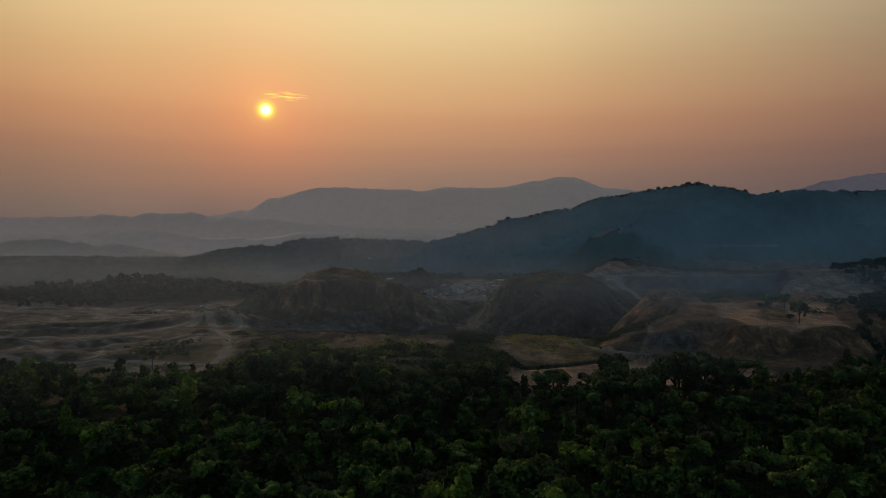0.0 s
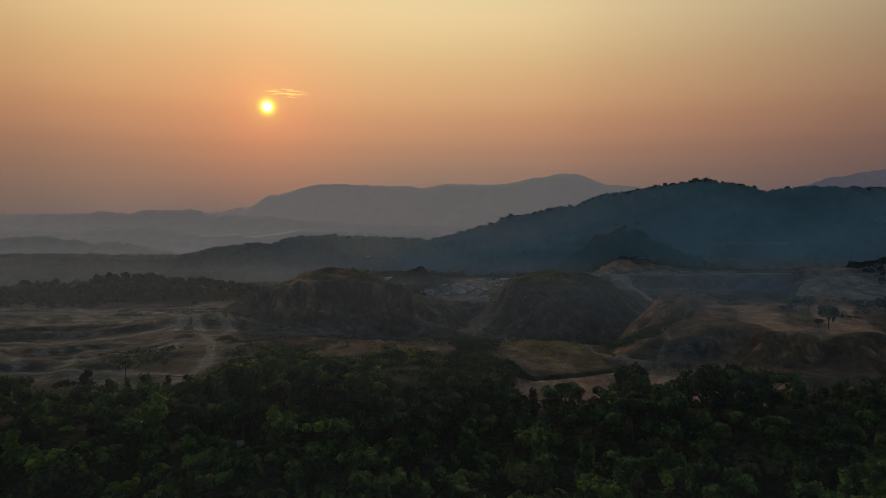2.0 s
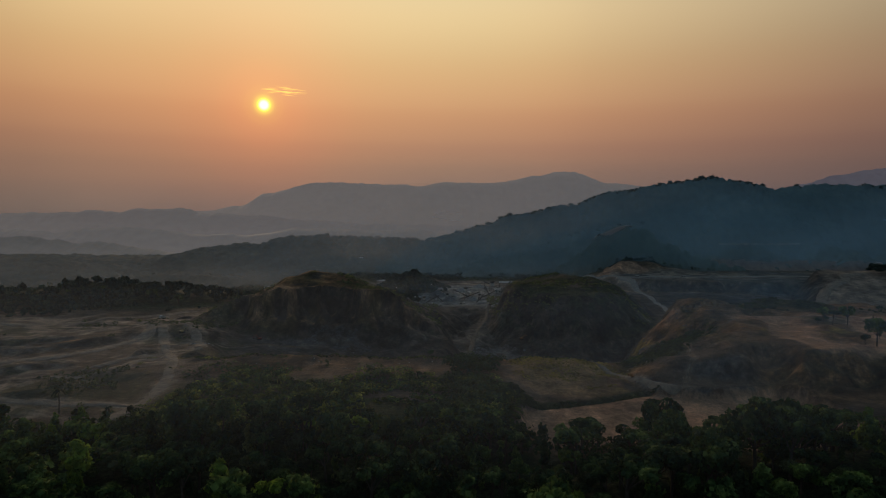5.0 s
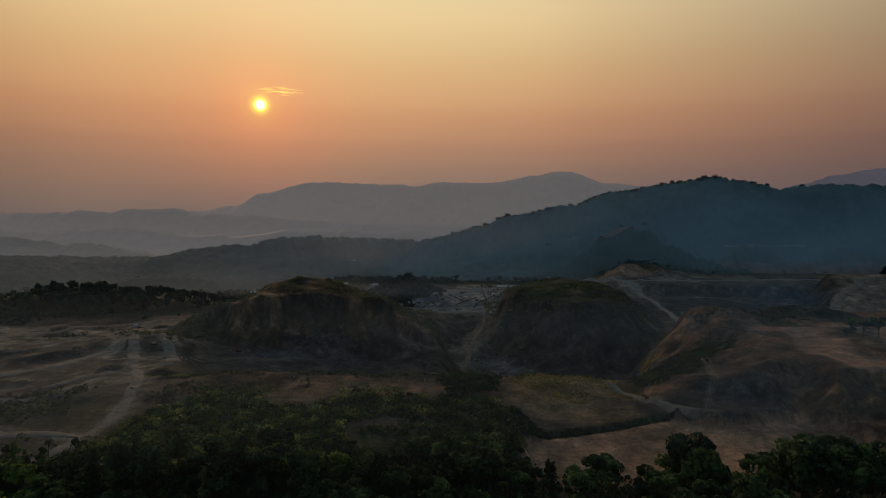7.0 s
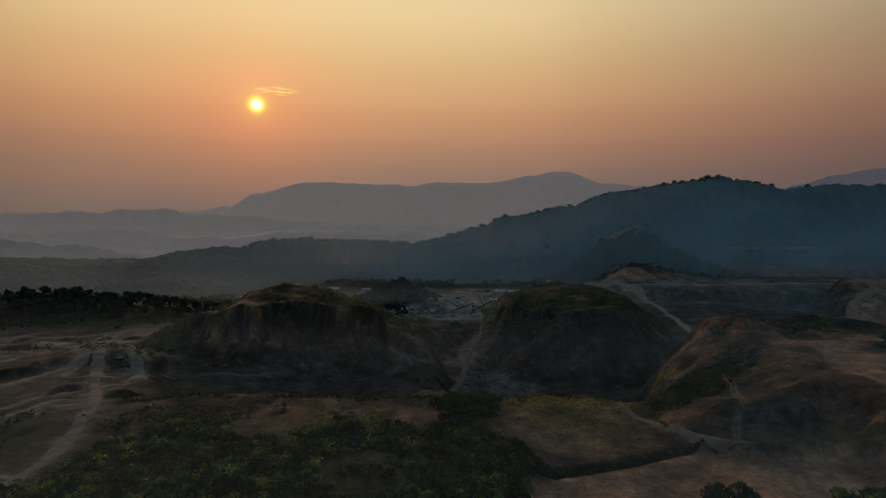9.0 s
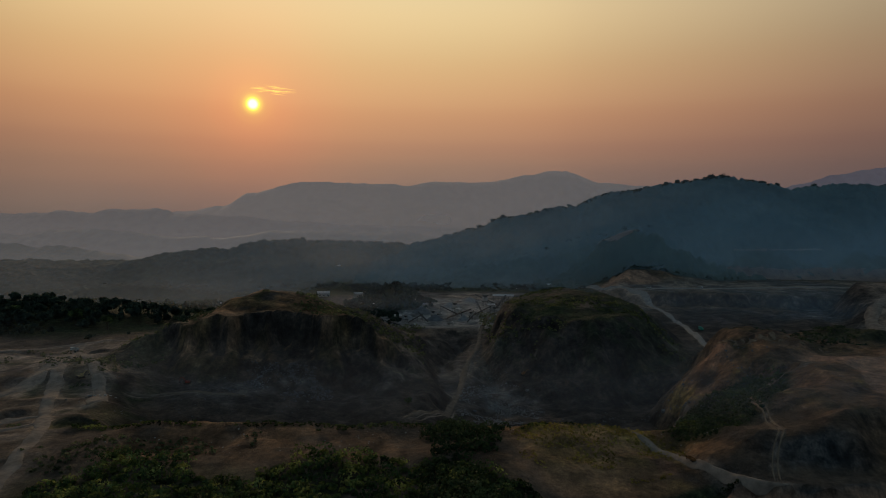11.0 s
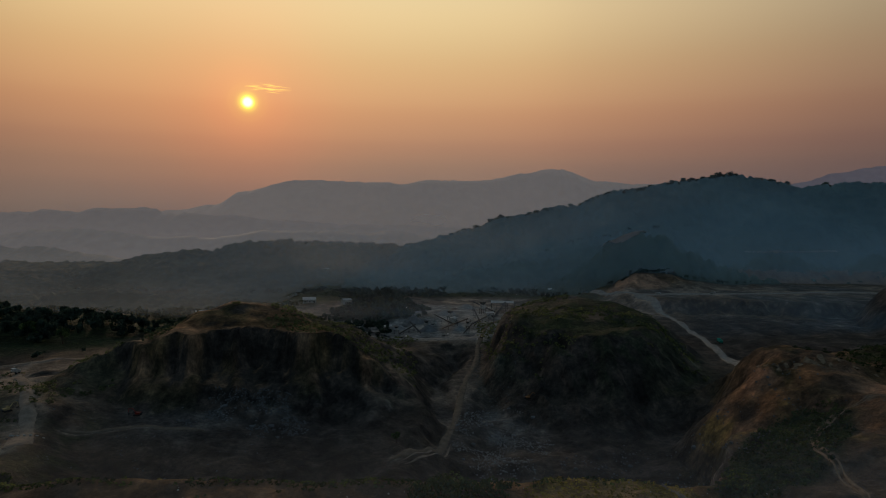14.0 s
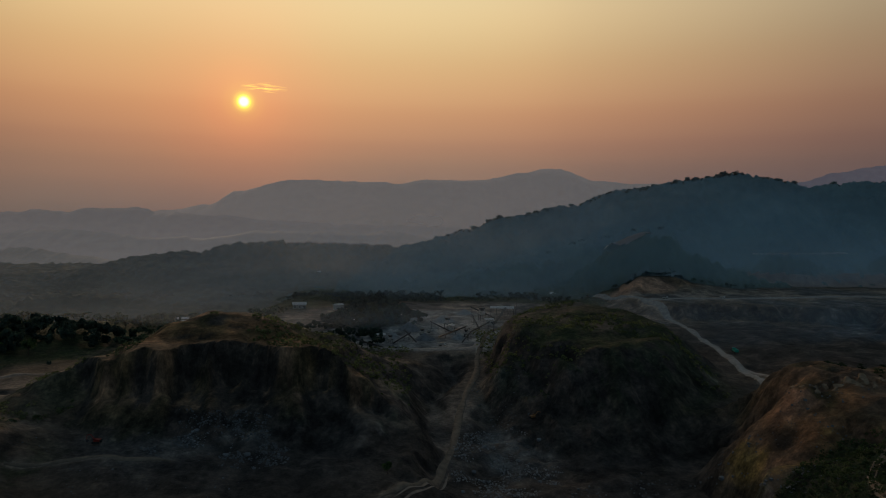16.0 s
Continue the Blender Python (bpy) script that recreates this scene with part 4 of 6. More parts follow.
def make_tree(shape, material, seed, label, count=105, size=0.4):
    rng = np.random.default_rng(seed)
    c, r = lobes(shape, rng)
    thing = tagged(new("tree"), label, "tree", "forest trees")
    bm = bmesh.new()
    top = float(c[:, 2].mean())
    limb(bm, (0, 0, -0.8), (0.15, 0.1, top * 0.55), 0.34, 0.22, 7)
    limb(bm, (0.15, 0.1, top * 0.55), (0, 0.1, top), 0.22, 0.1, 6)
    for p in c[:6]:
        limb(bm, (0.12, 0.1, top * 0.5), tuple(p), 0.14, 0.05, 5)
    part("trunk", bm, M_BARK, thing)
    me = quads_mesh("crown", leaf_quads(c, r, count, size, rng), material)
    crown = new("crown", me)
    crown.parent = thing
    return thing


def make_palm(seed, material):
    rng = np.random.default_rng(seed)
    thing = tagged(new("palm_tree"), "tall thin dark palm tree with ragged fronds", "tree")
    bm = bmesh.new()
    limb(bm, (0, 0, -0.6), (0.15, 0, 4.5), 0.24, 0.19, 8)
    limb(bm, (0.15, 0, 4.5), (0.1, 0.1, 9.2), 0.19, 0.14, 8)
    part("trunk", bm, M_BARK, thing)
    for k in range(15):
        bm = bmesh.new()
        ang, rise, ln = 2 * math.pi * k / 15 + rng.uniform(-0.2, 0.2), rng.uniform(-0.1, 1.1), rng.uniform(2.4, 3.2)
        d = Vector((math.cos(ang), math.sin(ang), 0))
        w = Vector((-d.y, d.x, 0))
        prev = None
        for j in range(6):
            f = j / 5
            p = Vector((0.1, 0.1, 9.2)) + d * ln * f + Vector((0, 0, rise * 2.2 * f - 2.6 * f * f))
            wide = 0.34 * math.sin(0.35 + 2.6 * f) + 0.03
            cur = [bm.verts.new(p + w * wide - Vector((0, 0, wide * 0.5))), bm.verts.new(p), bm.verts.new(p - w * wide - Vector((0, 0, wide * 0.5)))]
            if prev:
                bm.faces.new((prev[0], prev[1], cur[1], cur[0]))
                bm.faces.new((prev[1], prev[2], cur[2], cur[1]))
            prev = cur
        part("frond", bm, material, thing)
    return thing


KINDS = [
    ("broad", M_FOREST, 3, "broad dark-green forest tree with a dense crown"),
    ("broad", M_FOREST, 5, "broad dark-green forest tree with a lumpy crown"),
    ("umbrella", M_FOREST, 9, "spreading forest tree with a flat dark crown"),
    ("tall", M_FOREST, 12, "slim upright dark-green forest tree"),
    ("small", M_LEAF_BRIGHT, 15, "young bright-green forest tree"),
    ("broad", M_LEAF_OLIVE, 17, "broad olive-green forest tree"),
    ("small", M_LEAF_OLIVE, 19, "low bushy olive-green tree"),
    ("small", M_LEAF_PALE, 23, "small tree covered in pale grey-white blossom"),
]
TREES = [make_tree(*k) for k in KINDS]
WEIGHTS = np.array([0.22, 0.2, 0.14, 0.09, 0.09, 0.14, 0.11, 0.012])
WEIGHTS = WEIGHTS / WEIGHTS.sum()


def forest_edge(x):
    return 274 + 10 * fbm(x, 0 * x, 50, 3, 91) + 10 * ss(-70, -10, x) - 8 * ss(30, 60, x)


def scatter(x0, x1, y0, y1, cell, rng):
    xs, ys = np.meshgrid(np.arange(x0, x1, cell), np.arange(y0, y1, cell))
    x = xs.ravel() + rng.uniform(-0.8, 0.8, xs.size) * cell
    y = ys.ravel() + rng.uniform(-0.8, 0.8, xs.size) * cell
    return x, y


def tree_pose(x, y, s, h, rng):
    z = float(land(x, y))
    return pose(x, y, z, rng.uniform(-4, 4), rng.uniform(-4, 4), rng.uniform(0, 360)) @ Matrix.Diagonal((s, s, h, 1))


used = set()


def place_tree(kind, x, y, s, h, rng):
    m = tree_pose(x, y, s, h, rng)
    if kind not in used:
        used.add(kind)
        TREES[kind].matrix_basis = m
        return TREES[kind]
    return copy_thing(TREES[kind], m)


def cloud_tree(x, y, z, s, h, shape, rng, count=20, size=0.95):
    c, r = lobes(shape, rng)
    q = leaf_quads(c, r, count, size, rng).reshape(-1, 3) * np.array([s, s, h]) + np.array([x, y, z])
    return q.reshape(-1, 4, 3)


def plant_forest():
    rng = np.random.default_rng(44)
    x, y = scatter(-235, 255, 158, 300, 6.1, rng)
    keep = y < forest_edge(x)
    x, y = x[keep], y[keep]
    near = (x > -90) & (x < 125) & (y > 226)
    singles, made = np.flatnonzero(near), 0
    for k in singles:
        if made >= 290:
            break
        kind = int(rng.choice(len(TREES), p=WEIGHTS))
        s = (0.6 + 0.85 * rng.uniform() ** 1.8) * (1 - 0.2 * float(ss(235, 275, y[k])))
        place_tree(kind, float(x[k]), float(y[k]), s, s * rng.uniform(0.75, 1.15), rng)
        near[k] = True
        made += 1
    taken = np.zeros(len(x), bool)
    taken[singles[:made]] = True
    shapes = ["broad", "umbrella", "tall", "small"]
    lots = {"leaves": [], "olive": [], "bright": []}
    z = land(x, y)
    for k in np.flatnonzero(~taken):
        s = (0.6 + 0.9 * rng.uniform() ** 1.8) * (1 - 0.2 * float(ss(235, 275, y[k])))
        key = rng.choice(["leaves", "leaves", "leaves", "olive", "bright"], p=[0.25, 0.25, 0.2, 0.22, 0.08])
        lots[key].append(cloud_tree(x[k], y[k], z[k], s, s * rng.uniform(0.75, 1.15), shapes[rng.integers(4)], rng, 34, 0.64))
    for key, material in (("leaves", M_FOREST), ("olive", M_LEAF_OLIVE), ("bright", M_LEAF_BRIGHT)):
        tagged(new("forest", quads_mesh("forest", np.concatenate(lots[key]), material)), "dense dark-green forest canopy over the slope", "forest", kind="stuff")


plant_forest()


def bushes(name, x, y, r, material, label, rng, count=26, size=0.5, tall=0.75):
    z = land(x, y)
    c = np.stack([x, y, z + 0.25 * r], 1)
    q = leaf_quads(c, r, count, size, rng, tall, 0.5)
    return tagged(new(name, quads_mesh(name, q, material)), label, "bushes", kind="stuff")


def plant_scrub():
    rng = np.random.default_rng(45)
    # low growth along the forest's edge
    x, y = scatter(-150, 200, 255, 300, 3.4, rng)
    d = y - forest_edge(x)
    keep = (d > -12) & (d < 5)
    x, y = x[keep], y[keep]
    bushes("undergrowth", x, y, 1.0 + 2.0 * rng.uniform(size=len(x)), M_LEAF, "dark-green undergrowth at the forest edge", rng, 34, 0.55, 1.0)
    # terrace below the shelf
    x, y = scatter(-128, 32, 262, 352, 2.9, rng)
    n = fbm(x, y, 26, 3, 95)
    west = -112 + 14 * fbm(y, 0 * y, 40, 2, 7)
    keep = (n > -0.38) & (x > west) & (y < 340 + 30 * n) & (y > forest_edge(x) - 6)
    x, y, n = x[keep], y[keep], n[keep]
    r = (1.0 + 3.0 * rng.uniform(size=len(x)) ** 2.2) * (1 + 0.8 * n)
    pick = rng.uniform(size=len(x))
    bushes("scrub", x[pick < 0.35], y[pick < 0.35], r[pick < 0.35], M_FOREST, "dark-green scrub on the terrace", rng, 46, 0.46, 0.6)
    bushes("scrub", x[pick >= 0.35], y[pick >= 0.35], r[pick >= 0.35], M_SCRUB, "yellow-green scrub on the terrace", rng, 46, 0.46, 0.6)
    # ditch beside the sand strip
    x, y = scatter(28, 98, 296, 350, 1.5, rng)
    deep = y - sand_edge(x) - 1.2
    keep = (deep > 0) & (deep < np.maximum(6.5 - 0.05 * (x - 40), 34 - 2.4 * (x - 30)) + 5 * fbm(x, y, 9, 3, 41)) & (fbm(x, y, 16, 3, 42) > -0.4)
    x, y = x[keep], y[keep]
    bushes("ditch_scrub", x, y, 0.7 + 1.5 * rng.uniform(size=len(x)) ** 2, M_LEAF, "dark-green scrub along the ditch by the sand", rng, 30, 0.36)
    # thicket on the shelf
    x, y = scatter(-8, 48, 292, 384, 2.5, rng)
    keep = (x > 3 + 16 * fbm(y, 0 * y, 22, 3, 3)) & (x < 37 - 0.1 * (379 - y) + 22 * fbm(y, 0 * y + 40, 20, 3, 13)) & (y < 379 + 8 * fbm(x, 0 * x, 12, 2, 15)) 
    x, y = x[keep], y[keep]
    bushes("thicket", x, y, (1.8 + 2.6 * rng.uniform(size=len(x)) ** 1.5) * (0.9 + fbm(x, y, 14, 2, 9)), M_LEAF, "dark dense thicket on the shelf edge", rng, 40, 0.5, 1.0)
    # dry grass on the bank and along the shelf's lip
    x, y = scatter(36, 92, 328, 384, 1.5, rng)
    keep = (hump(x, y, 62, 360, 34, 26, 0, 0.6) > 0.2) & (fbm(x, y, 12, 3, 31) > -0.05 - 0.35 * ss(355, 372, y))
    x, y = x[keep], y[keep]
    bushes("dry_grass", x, y, 0.3 + 0.5 * rng.uniform(size=len(x)), M_DRY, "yellow dry grass tufts over the earth bank", rng, 10, 0.26, 0.8)
    x, y = scatter(-122, 104, 368, 392, 1.4, rng)
    z = land(x, y)
    keep = (z > 24) & (land(x, y + 5) < z - 0.8) & (fbm(x, y, 30, 3, 32) > -0.12)
    x, y = x[keep], y[keep]
    bushes("lip_grass", x, y, 0.35 + 0.6 * rng.uniform(size=len(x)), M_SCRUB, "yellow-green grass along the shelf's lip", rng, 12, 0.3, 0.7)
    # shrubs on the knolls, mound and plateau
    for name, label, box, cell, cut, material, seed in (
            ("knoll_shrubs", "low green shrubs on the knoll", (48, 172, 535, 700), 3.0, -0.02, M_LEAF_OLIVE, 96),
            ("knoll_shrubs", "sparse dark shrubs on the knoll", (-170, 0, 505, 640), 3.6, 0.08, M_LEAF_OLIVE, 97),
            ("mound_shrubs", "dark-green shrubs on the mound flank", (88, 172, 352, 440), 1.7, -0.6, M_LEAF, 98),
            ("mound_shrubs", "dark shrubs on the mound top", (190, 330, 380, 500), 3.2, 0.16, M_LEAF, 99),
            ("plateau_shrubs", "low scrub patches on the plateau", (-300, -118, 275, 520), 3.0, 0.3, M_LEAF_OLIVE, 94),
            ("edge_shrubs", "low scrub beside the shelf edge", (-118, 100, 338, 384), 2.4, 0.2, M_LEAF_OLIVE, 93),
            ("valley_shrubs", "dark scrub on the valley floor", (-420, 460, 690, 900), 6.0, 0.0, M_LEAF, 92)):
        x, y = scatter(box[0], box[1], box[2], box[3], cell, rng)
        keep = fbm(x, y, 30, 4, seed) > cut
        x, y = x[keep], y[keep]
        if name == "mound_shrubs" and box[0] < 180:
            keep = hump(x, y, 125, 393, 52, 20, 44) > 0.1
            x, y = x[keep], y[keep]
        if name == "valley_shrubs":
            keep = (hump(x, y, 40, 760, 190, 110, 0, 0.6) < 0.3) & (x < 170)
            x, y = x[keep], y[keep]
        r = (0.16 + 0.55 * rng.uniform(size=len(x)) ** 2.2) * cell * (1.7 if cell < 2 else 1.0)
        bushes(name, x, y, r, material, label, rng, 20, 0.16 + 0.09 * cell)


plant_scrub()


def tree_belts():
    rng = np.random.default_rng(46)
    groups = [
        ("tree_belt", "dark belt of trees on the low western rise", -430, -176, 570, 690, 9.0, lambda x, y: (hump(x, y, -330, 630, 190, 60, 6) > 0.12) & (fbm(x, y, 60, 3, 27) > -0.12), 1.35),
        ("tree_belt", "dark wood rising from the plateau's edge", -470, -196, 505, 650, 6.2, lambda x, y: (y > 548 + 0.6 * (x + 226) * (x > -300) - 44 * (x <= -300) + 16 * fbm(x, y, 30, 3, 33)) & (fbm(x, y, 34, 3, 34) > 0.02), 0.78),
        ("tree_belt", "dark trees over the hillock beside the works", -84, 18, 696, 776, 4.6, lambda x, y: hump(x, y, -32, 735, 50, 38) > 0.06, 0.95),
        ("tree_belt", "dark trees on the eastern spur", 420, 605, 580, 750, 7.0, lambda x, y: hump(x, y, 505, 665, 86, 90) > 0.08, 1.0),
        ("tree_belt", "dark trees on the low ground east of the mound", 226, 420, 290, 470, 6.2, lambda x, y: x > np.interp(y, [290, 330, 400, 450, 480], [206, 232, 262, 292, 312]) + 12 * fbm(y, 0 * y, 40, 2, 5), 0.85),
        ("tree_belt", "dark trees behind the western knoll", -160, -20, 640, 715, 6.0, lambda x, y: fbm(x, y, 40, 3, 17) > -0.06, 0.75),
        ("tree_belt", "dark wood between the plateau and the valley", -420, -120, 600, 790, 7.0, lambda x, y: (x < -150 + 60 * ss(640, 700, y)) & (fbm(x, y, 50, 3, 18) > -0.12), 0.85),
        ("tree_belt", "dark wood over the spur at the foot of the hill", 150, 400, 858, 884, 4.5, lambda x, y: hump(x, y, 270, 872, 130, 16, 3) > 0.1, 0.6),
        ("tree_belt", "dark trees along the foot of the hill", -130, 160, 850, 905, 5.0, lambda x, y: fbm(x, y, 50, 3, 19) > 0.0, 0.7),
    ]
    shapes = ["broad", "small", "small", "broad", "small"]
    for name, label, x0, x1, y0, y1, cell, inside, size in groups:
        x, y = scatter(x0, x1, y0, y1, cell, rng)
        keep = inside(x, y)
        x, y = x[keep], y[keep]
        z = land(x, y)
        q = [cloud_tree(x[k], y[k], z[k], size * rng.uniform(0.6, 1.05), size * rng.uniform(0.6, 1.0), shapes[rng.integers(5)], rng, 9, 1.3) for k in range(len(x))]
        tagged(new(name, quads_mesh(name, np.concatenate(q), M_LEAF_HAZE)), label, "trees", kind="stuff")
    # single trees that stand out
    for x, y, kind, s, h in ((-245, 603, 0, 1.0, 1.15), (-252, 606, 1, 0.8, 0.85), (-300, 612, 2, 0.8, 0.9), (-226, 600, 1, 0.7, 0.7), (-330, 615, 0, 0.9, 0.9),
                                    (200, 352, 0, 0.85, 0.95), (204, 350, 1, 0.8, 0.9), (215, 364, 3, 0.7, 0.8), (206, 398, 0, 0.7, 0.7), (210, 392, 2, 0.6, 0.65), (213, 405, 1, 0.6, 0.6), (218, 411, 0, 0.65, 0.6), (222, 398, 1, 0.7, 0.7),
                                    (-112, 291, 6, 0.45, 0.6), (-126, 288, 4, 0.35, 0.5), (-70, 612, 0, 0.7, 0.75), (-62, 606, 1, 0.6, 0.6), (-84, 610, 3, 0.6, 0.6),
                                    (-4, 452, 0, 0.75, 0.8), (11, 252, 3, 1.25, 1.35), (4, 250, 2, 1.0, 1.25), (44, 254, 2, 1.15, 1.15), (58, 247, 0, 1.1, 1.0), (98, 252, 1, 1.2, 1.1)):
        place_tree(kind, x, y, s, h, rng)
    palm = make_palm(3, M_LEAF)
    palm.matrix_basis = pose(-140, 294, float(land(-140, 294)))
    copy_thing(palm, pose(-118, 287, float(land(-118, 287)), 3, -2, 80) @ Matrix.Scale(0.6, 4))


def ridge_trees():
    """Big trees that break the skyline of the hills."""
    rng = np.random.default_rng(47)
    for hill, x0, x1, gap, size, label in (("backdrop_hill_east", 40, 560, 5.0, 1.0, "tall spreading trees along the hill's skyline"),
                                           ("backdrop_hill_east", 560, 900, 8.0, 0.9, "tall trees along the hill's long shoulder"),
                                           ("backdrop_spur_west", 20, 300, 16.0, 0.8, "tall trees along the hill's lower spur"),
                                           ("backdrop_hill_west", -380, 20, 20.0, 0.75, "scattered trees along the low hill's skyline")):
        q = []
        for x in np.arange(x0, x1, gap):
            x = x + rng.uniform(-0.5, 0.5) * gap
            if float(fbm(np.array(x), np.array(0.0), 60, 3, 48)) < -0.2:
                continue
            y = float(HILLS[hill](np.array([x]), np.array([1000.0]))[1][0]) + rng.uniform(-10, 6)
            z = float(HILLS[hill](np.array([x]), np.array([y]))[0][0]) + rng.uniform(-2.5, 1.5)
            s = size * rng.uniform(0.7, 1.2)
            q.append(cloud_tree(x, y, z, s * rng.uniform(0.9, 1.3), s, ("broad", "broad", "small")[rng.integers(3)], rng, 14, 1.0))
        tagged(new("ridge_trees", quads_mesh("ridge_trees", np.concatenate(q), M_LEAF_HAZE)), label, "trees", kind="stuff")


tree_belts()
ridge_trees()


# ---- roads ----
def road(name, points, width, label, seed=0, lift=0.35, material=None):
    """A strip of packed dirt that follows the ground, with ragged edges."""
    pts = [Vector((px, py, 0)) for px, py in points]
    line = []
    for k in range(len(pts) - 1):
        p0, p1, p2, p3 = pts[max(k - 1, 0)], pts[k], pts[k + 1], pts[min(k + 2, len(pts) - 1)]
        n = max(2, int((p2 - p1).length / 2.0))
        for j in range(n):
            t = j / n
            line.append(0.5 * ((2 * p1) + (p2 - p0) * t + (2 * p0 - 5 * p1 + 4 * p2 - p3) * t * t + (3 * p1 - p0 - 3 * p2 + p3) * t ** 3))
    line.append(pts[-1])
    rows = 7
    n = len(line)
    p = np.array([(v.x, v.y) for v in line])
    d = np.gradient(p, axis=0)
    d /= np.linalg.norm(d, axis=1)[:, None]
    f = np.linspace(-1, 1, rows)[None, :]
    k = np.arange(n)[:, None] * 2.0
    w = 0.5 * width * (1 + 0.7 * fbm(k + 0 * f, 7.0 * (f > 0) + 0 * k, 9, 4, seed))
    end = np.minimum(np.arange(n), np.arange(n)[::-1])[:, None]
    w = w * (0.15 + 0.85 * ss(0, 5, end))
    x, y = p[:, :1] + d[:, 1:] * f * w, p[:, 1:] - d[:, :1] * f * w
    z = np.max([land(x + ox, y + oy) for ox, oy in ((0, 0), (1.2, 0), (-1.2, 0), (0, 1.2), (0, -1.2))], axis=0)
    z = land(x, y) + 0.15 if width < 2 else z
    z = z + lift * (1 - np.abs(f)) ** 0.5 - 0.5 * (np.abs(f) > 0.99) * (width > 2)
    verts, faces = np.stack([x, y, z], -1).reshape(-1, 3).tolist(), []
    for k in range(len(line) - 1):
        for r in range(rows - 1):
            a = k * rows + r
            faces.append((a, a + 1, a + rows + 1, a + rows))
    return tagged(mesh_object(name, verts, faces, material or M_ROAD, True), label, "road", kind="structure")


for index, (road_name, road_points, road_width, road_label) in enumerate(ROADS):
    surface = M_ROAD if road_name.startswith("road_rut") else M_TRACK if road_width < 2 else M_ROAD_PALE if road_name in ("road_long", "road_terrace", "road_works", "road_branch") else M_ROAD
    surface = M_RAMP if road_name in ("road_ramp", "road_pit") else surface
    road(road_name, road_points, road_width, road_label, index + 1, 0.1 if road_width < 2 else 0.35, surface)


# ---- see-through sheets that stand in for mist and haze over the valley ----
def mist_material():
    """Stand-in for thin lit air on a sheet: it scatters the sunset forwards (glow) and the open sky back, and lets the
    rest through.
    """
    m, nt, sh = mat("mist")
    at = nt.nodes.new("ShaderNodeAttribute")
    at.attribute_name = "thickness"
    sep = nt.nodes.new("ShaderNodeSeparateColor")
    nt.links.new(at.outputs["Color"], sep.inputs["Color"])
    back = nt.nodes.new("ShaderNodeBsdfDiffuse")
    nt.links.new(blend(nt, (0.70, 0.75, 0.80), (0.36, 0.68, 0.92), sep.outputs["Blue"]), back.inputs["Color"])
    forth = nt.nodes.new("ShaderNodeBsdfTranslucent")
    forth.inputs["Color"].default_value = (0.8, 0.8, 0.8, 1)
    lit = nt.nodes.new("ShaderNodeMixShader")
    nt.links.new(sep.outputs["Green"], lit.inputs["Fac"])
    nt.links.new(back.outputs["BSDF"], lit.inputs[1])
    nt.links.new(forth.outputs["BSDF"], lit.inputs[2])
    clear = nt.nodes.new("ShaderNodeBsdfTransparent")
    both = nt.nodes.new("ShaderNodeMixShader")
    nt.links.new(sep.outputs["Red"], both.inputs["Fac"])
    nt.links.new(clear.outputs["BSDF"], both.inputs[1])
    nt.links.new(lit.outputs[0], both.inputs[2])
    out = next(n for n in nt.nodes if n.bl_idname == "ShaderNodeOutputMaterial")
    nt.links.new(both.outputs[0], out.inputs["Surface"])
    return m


M_MIST = mist_material()


def mist_object(name, gx, gy, gz, dens, glow, label, blue_tint=0.0):
    rows, cols = gx.shape
    k = (np.arange(rows - 1)[:, None] * cols + np.arange(cols - 1)[None, :]).reshape(-1)
    seen = dens.ravel() > 0.001
    k = k[seen[k] | seen[k + 1] | seen[k + cols] | seen[k + cols + 1]]
    ob = mesh_object(name, np.stack([gx, gy, gz], -1).reshape(-1, 3).tolist(), np.stack([k, k + 1, k + cols + 1, k + cols], 1).tolist(), M_MIST, True)
    col = ob.data.color_attributes.new("thickness", "FLOAT_COLOR", "POINT")
    d, g = np.clip(dens, 0, 1).ravel(), np.clip(glow + 0 * gx, 0, 1).ravel()
    col.data.foreach_set("color", np.stack([d, g, 0 * d + blue_tint, np.ones_like(d)], -1).astype(np.float32).ravel())
    return tagged(ob, label, "mist", kind="stuff")


def haze_sheet(y, x0, x1, thick, seed, lo=(2.0, 14.0), hi=(50.0, 74.0), glow_mid=-0.1, reach=None, blue_tint=0.0):
    """An upright sheet that stands in for haze: it sets in over the ground between two heights and thins out between
    two others.
    """
    gx, gz = np.meshgrid(np.linspace(x0, x1, 110), np.linspace(0, hi[1], 40))
    gy = y + 16 * fbm(gx, gz, 150, 3, seed)
    over = gz - land(gx, gy)
    u = (gx - x0) / (x1 - x0)
    dens = ss(lo[0], lo[1], over) * (1 - ss(hi[0], hi[1], gz)) * ss(0, 0.14, u) * (1 - ss(0.86, 1, u))
    dens = dens * np.clip(0.85 + 0.9 * fbm(gx, 2.2 * gz, 110, 4, seed + 4), 0.25, 1.4)
    # the haze glows more towards the sun: put in by place across the sheet
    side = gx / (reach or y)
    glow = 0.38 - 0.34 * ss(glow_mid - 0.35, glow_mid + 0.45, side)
    return mist_object("haze", gx, gy, gz, dens * thick, glow, "see-through sheet standing in for thin evening haze over the land", blue_tint)


# sheets standing in for haze over the forest slope, and one over the terrace
haze_sheet(45, -420, 420, 0.11, 45, (64, 76), (90, 98), 0.05, 260, 1.0)
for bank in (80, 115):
    haze_sheet(bank, -420, 420, 0.12, bank, (58, 72), (86, 96), 0.1, 260, 1.0)
haze_sheet(190, -420, 420, 0.12, 190, (44, 58), (80, 93), 0.1, 260, 1.0)
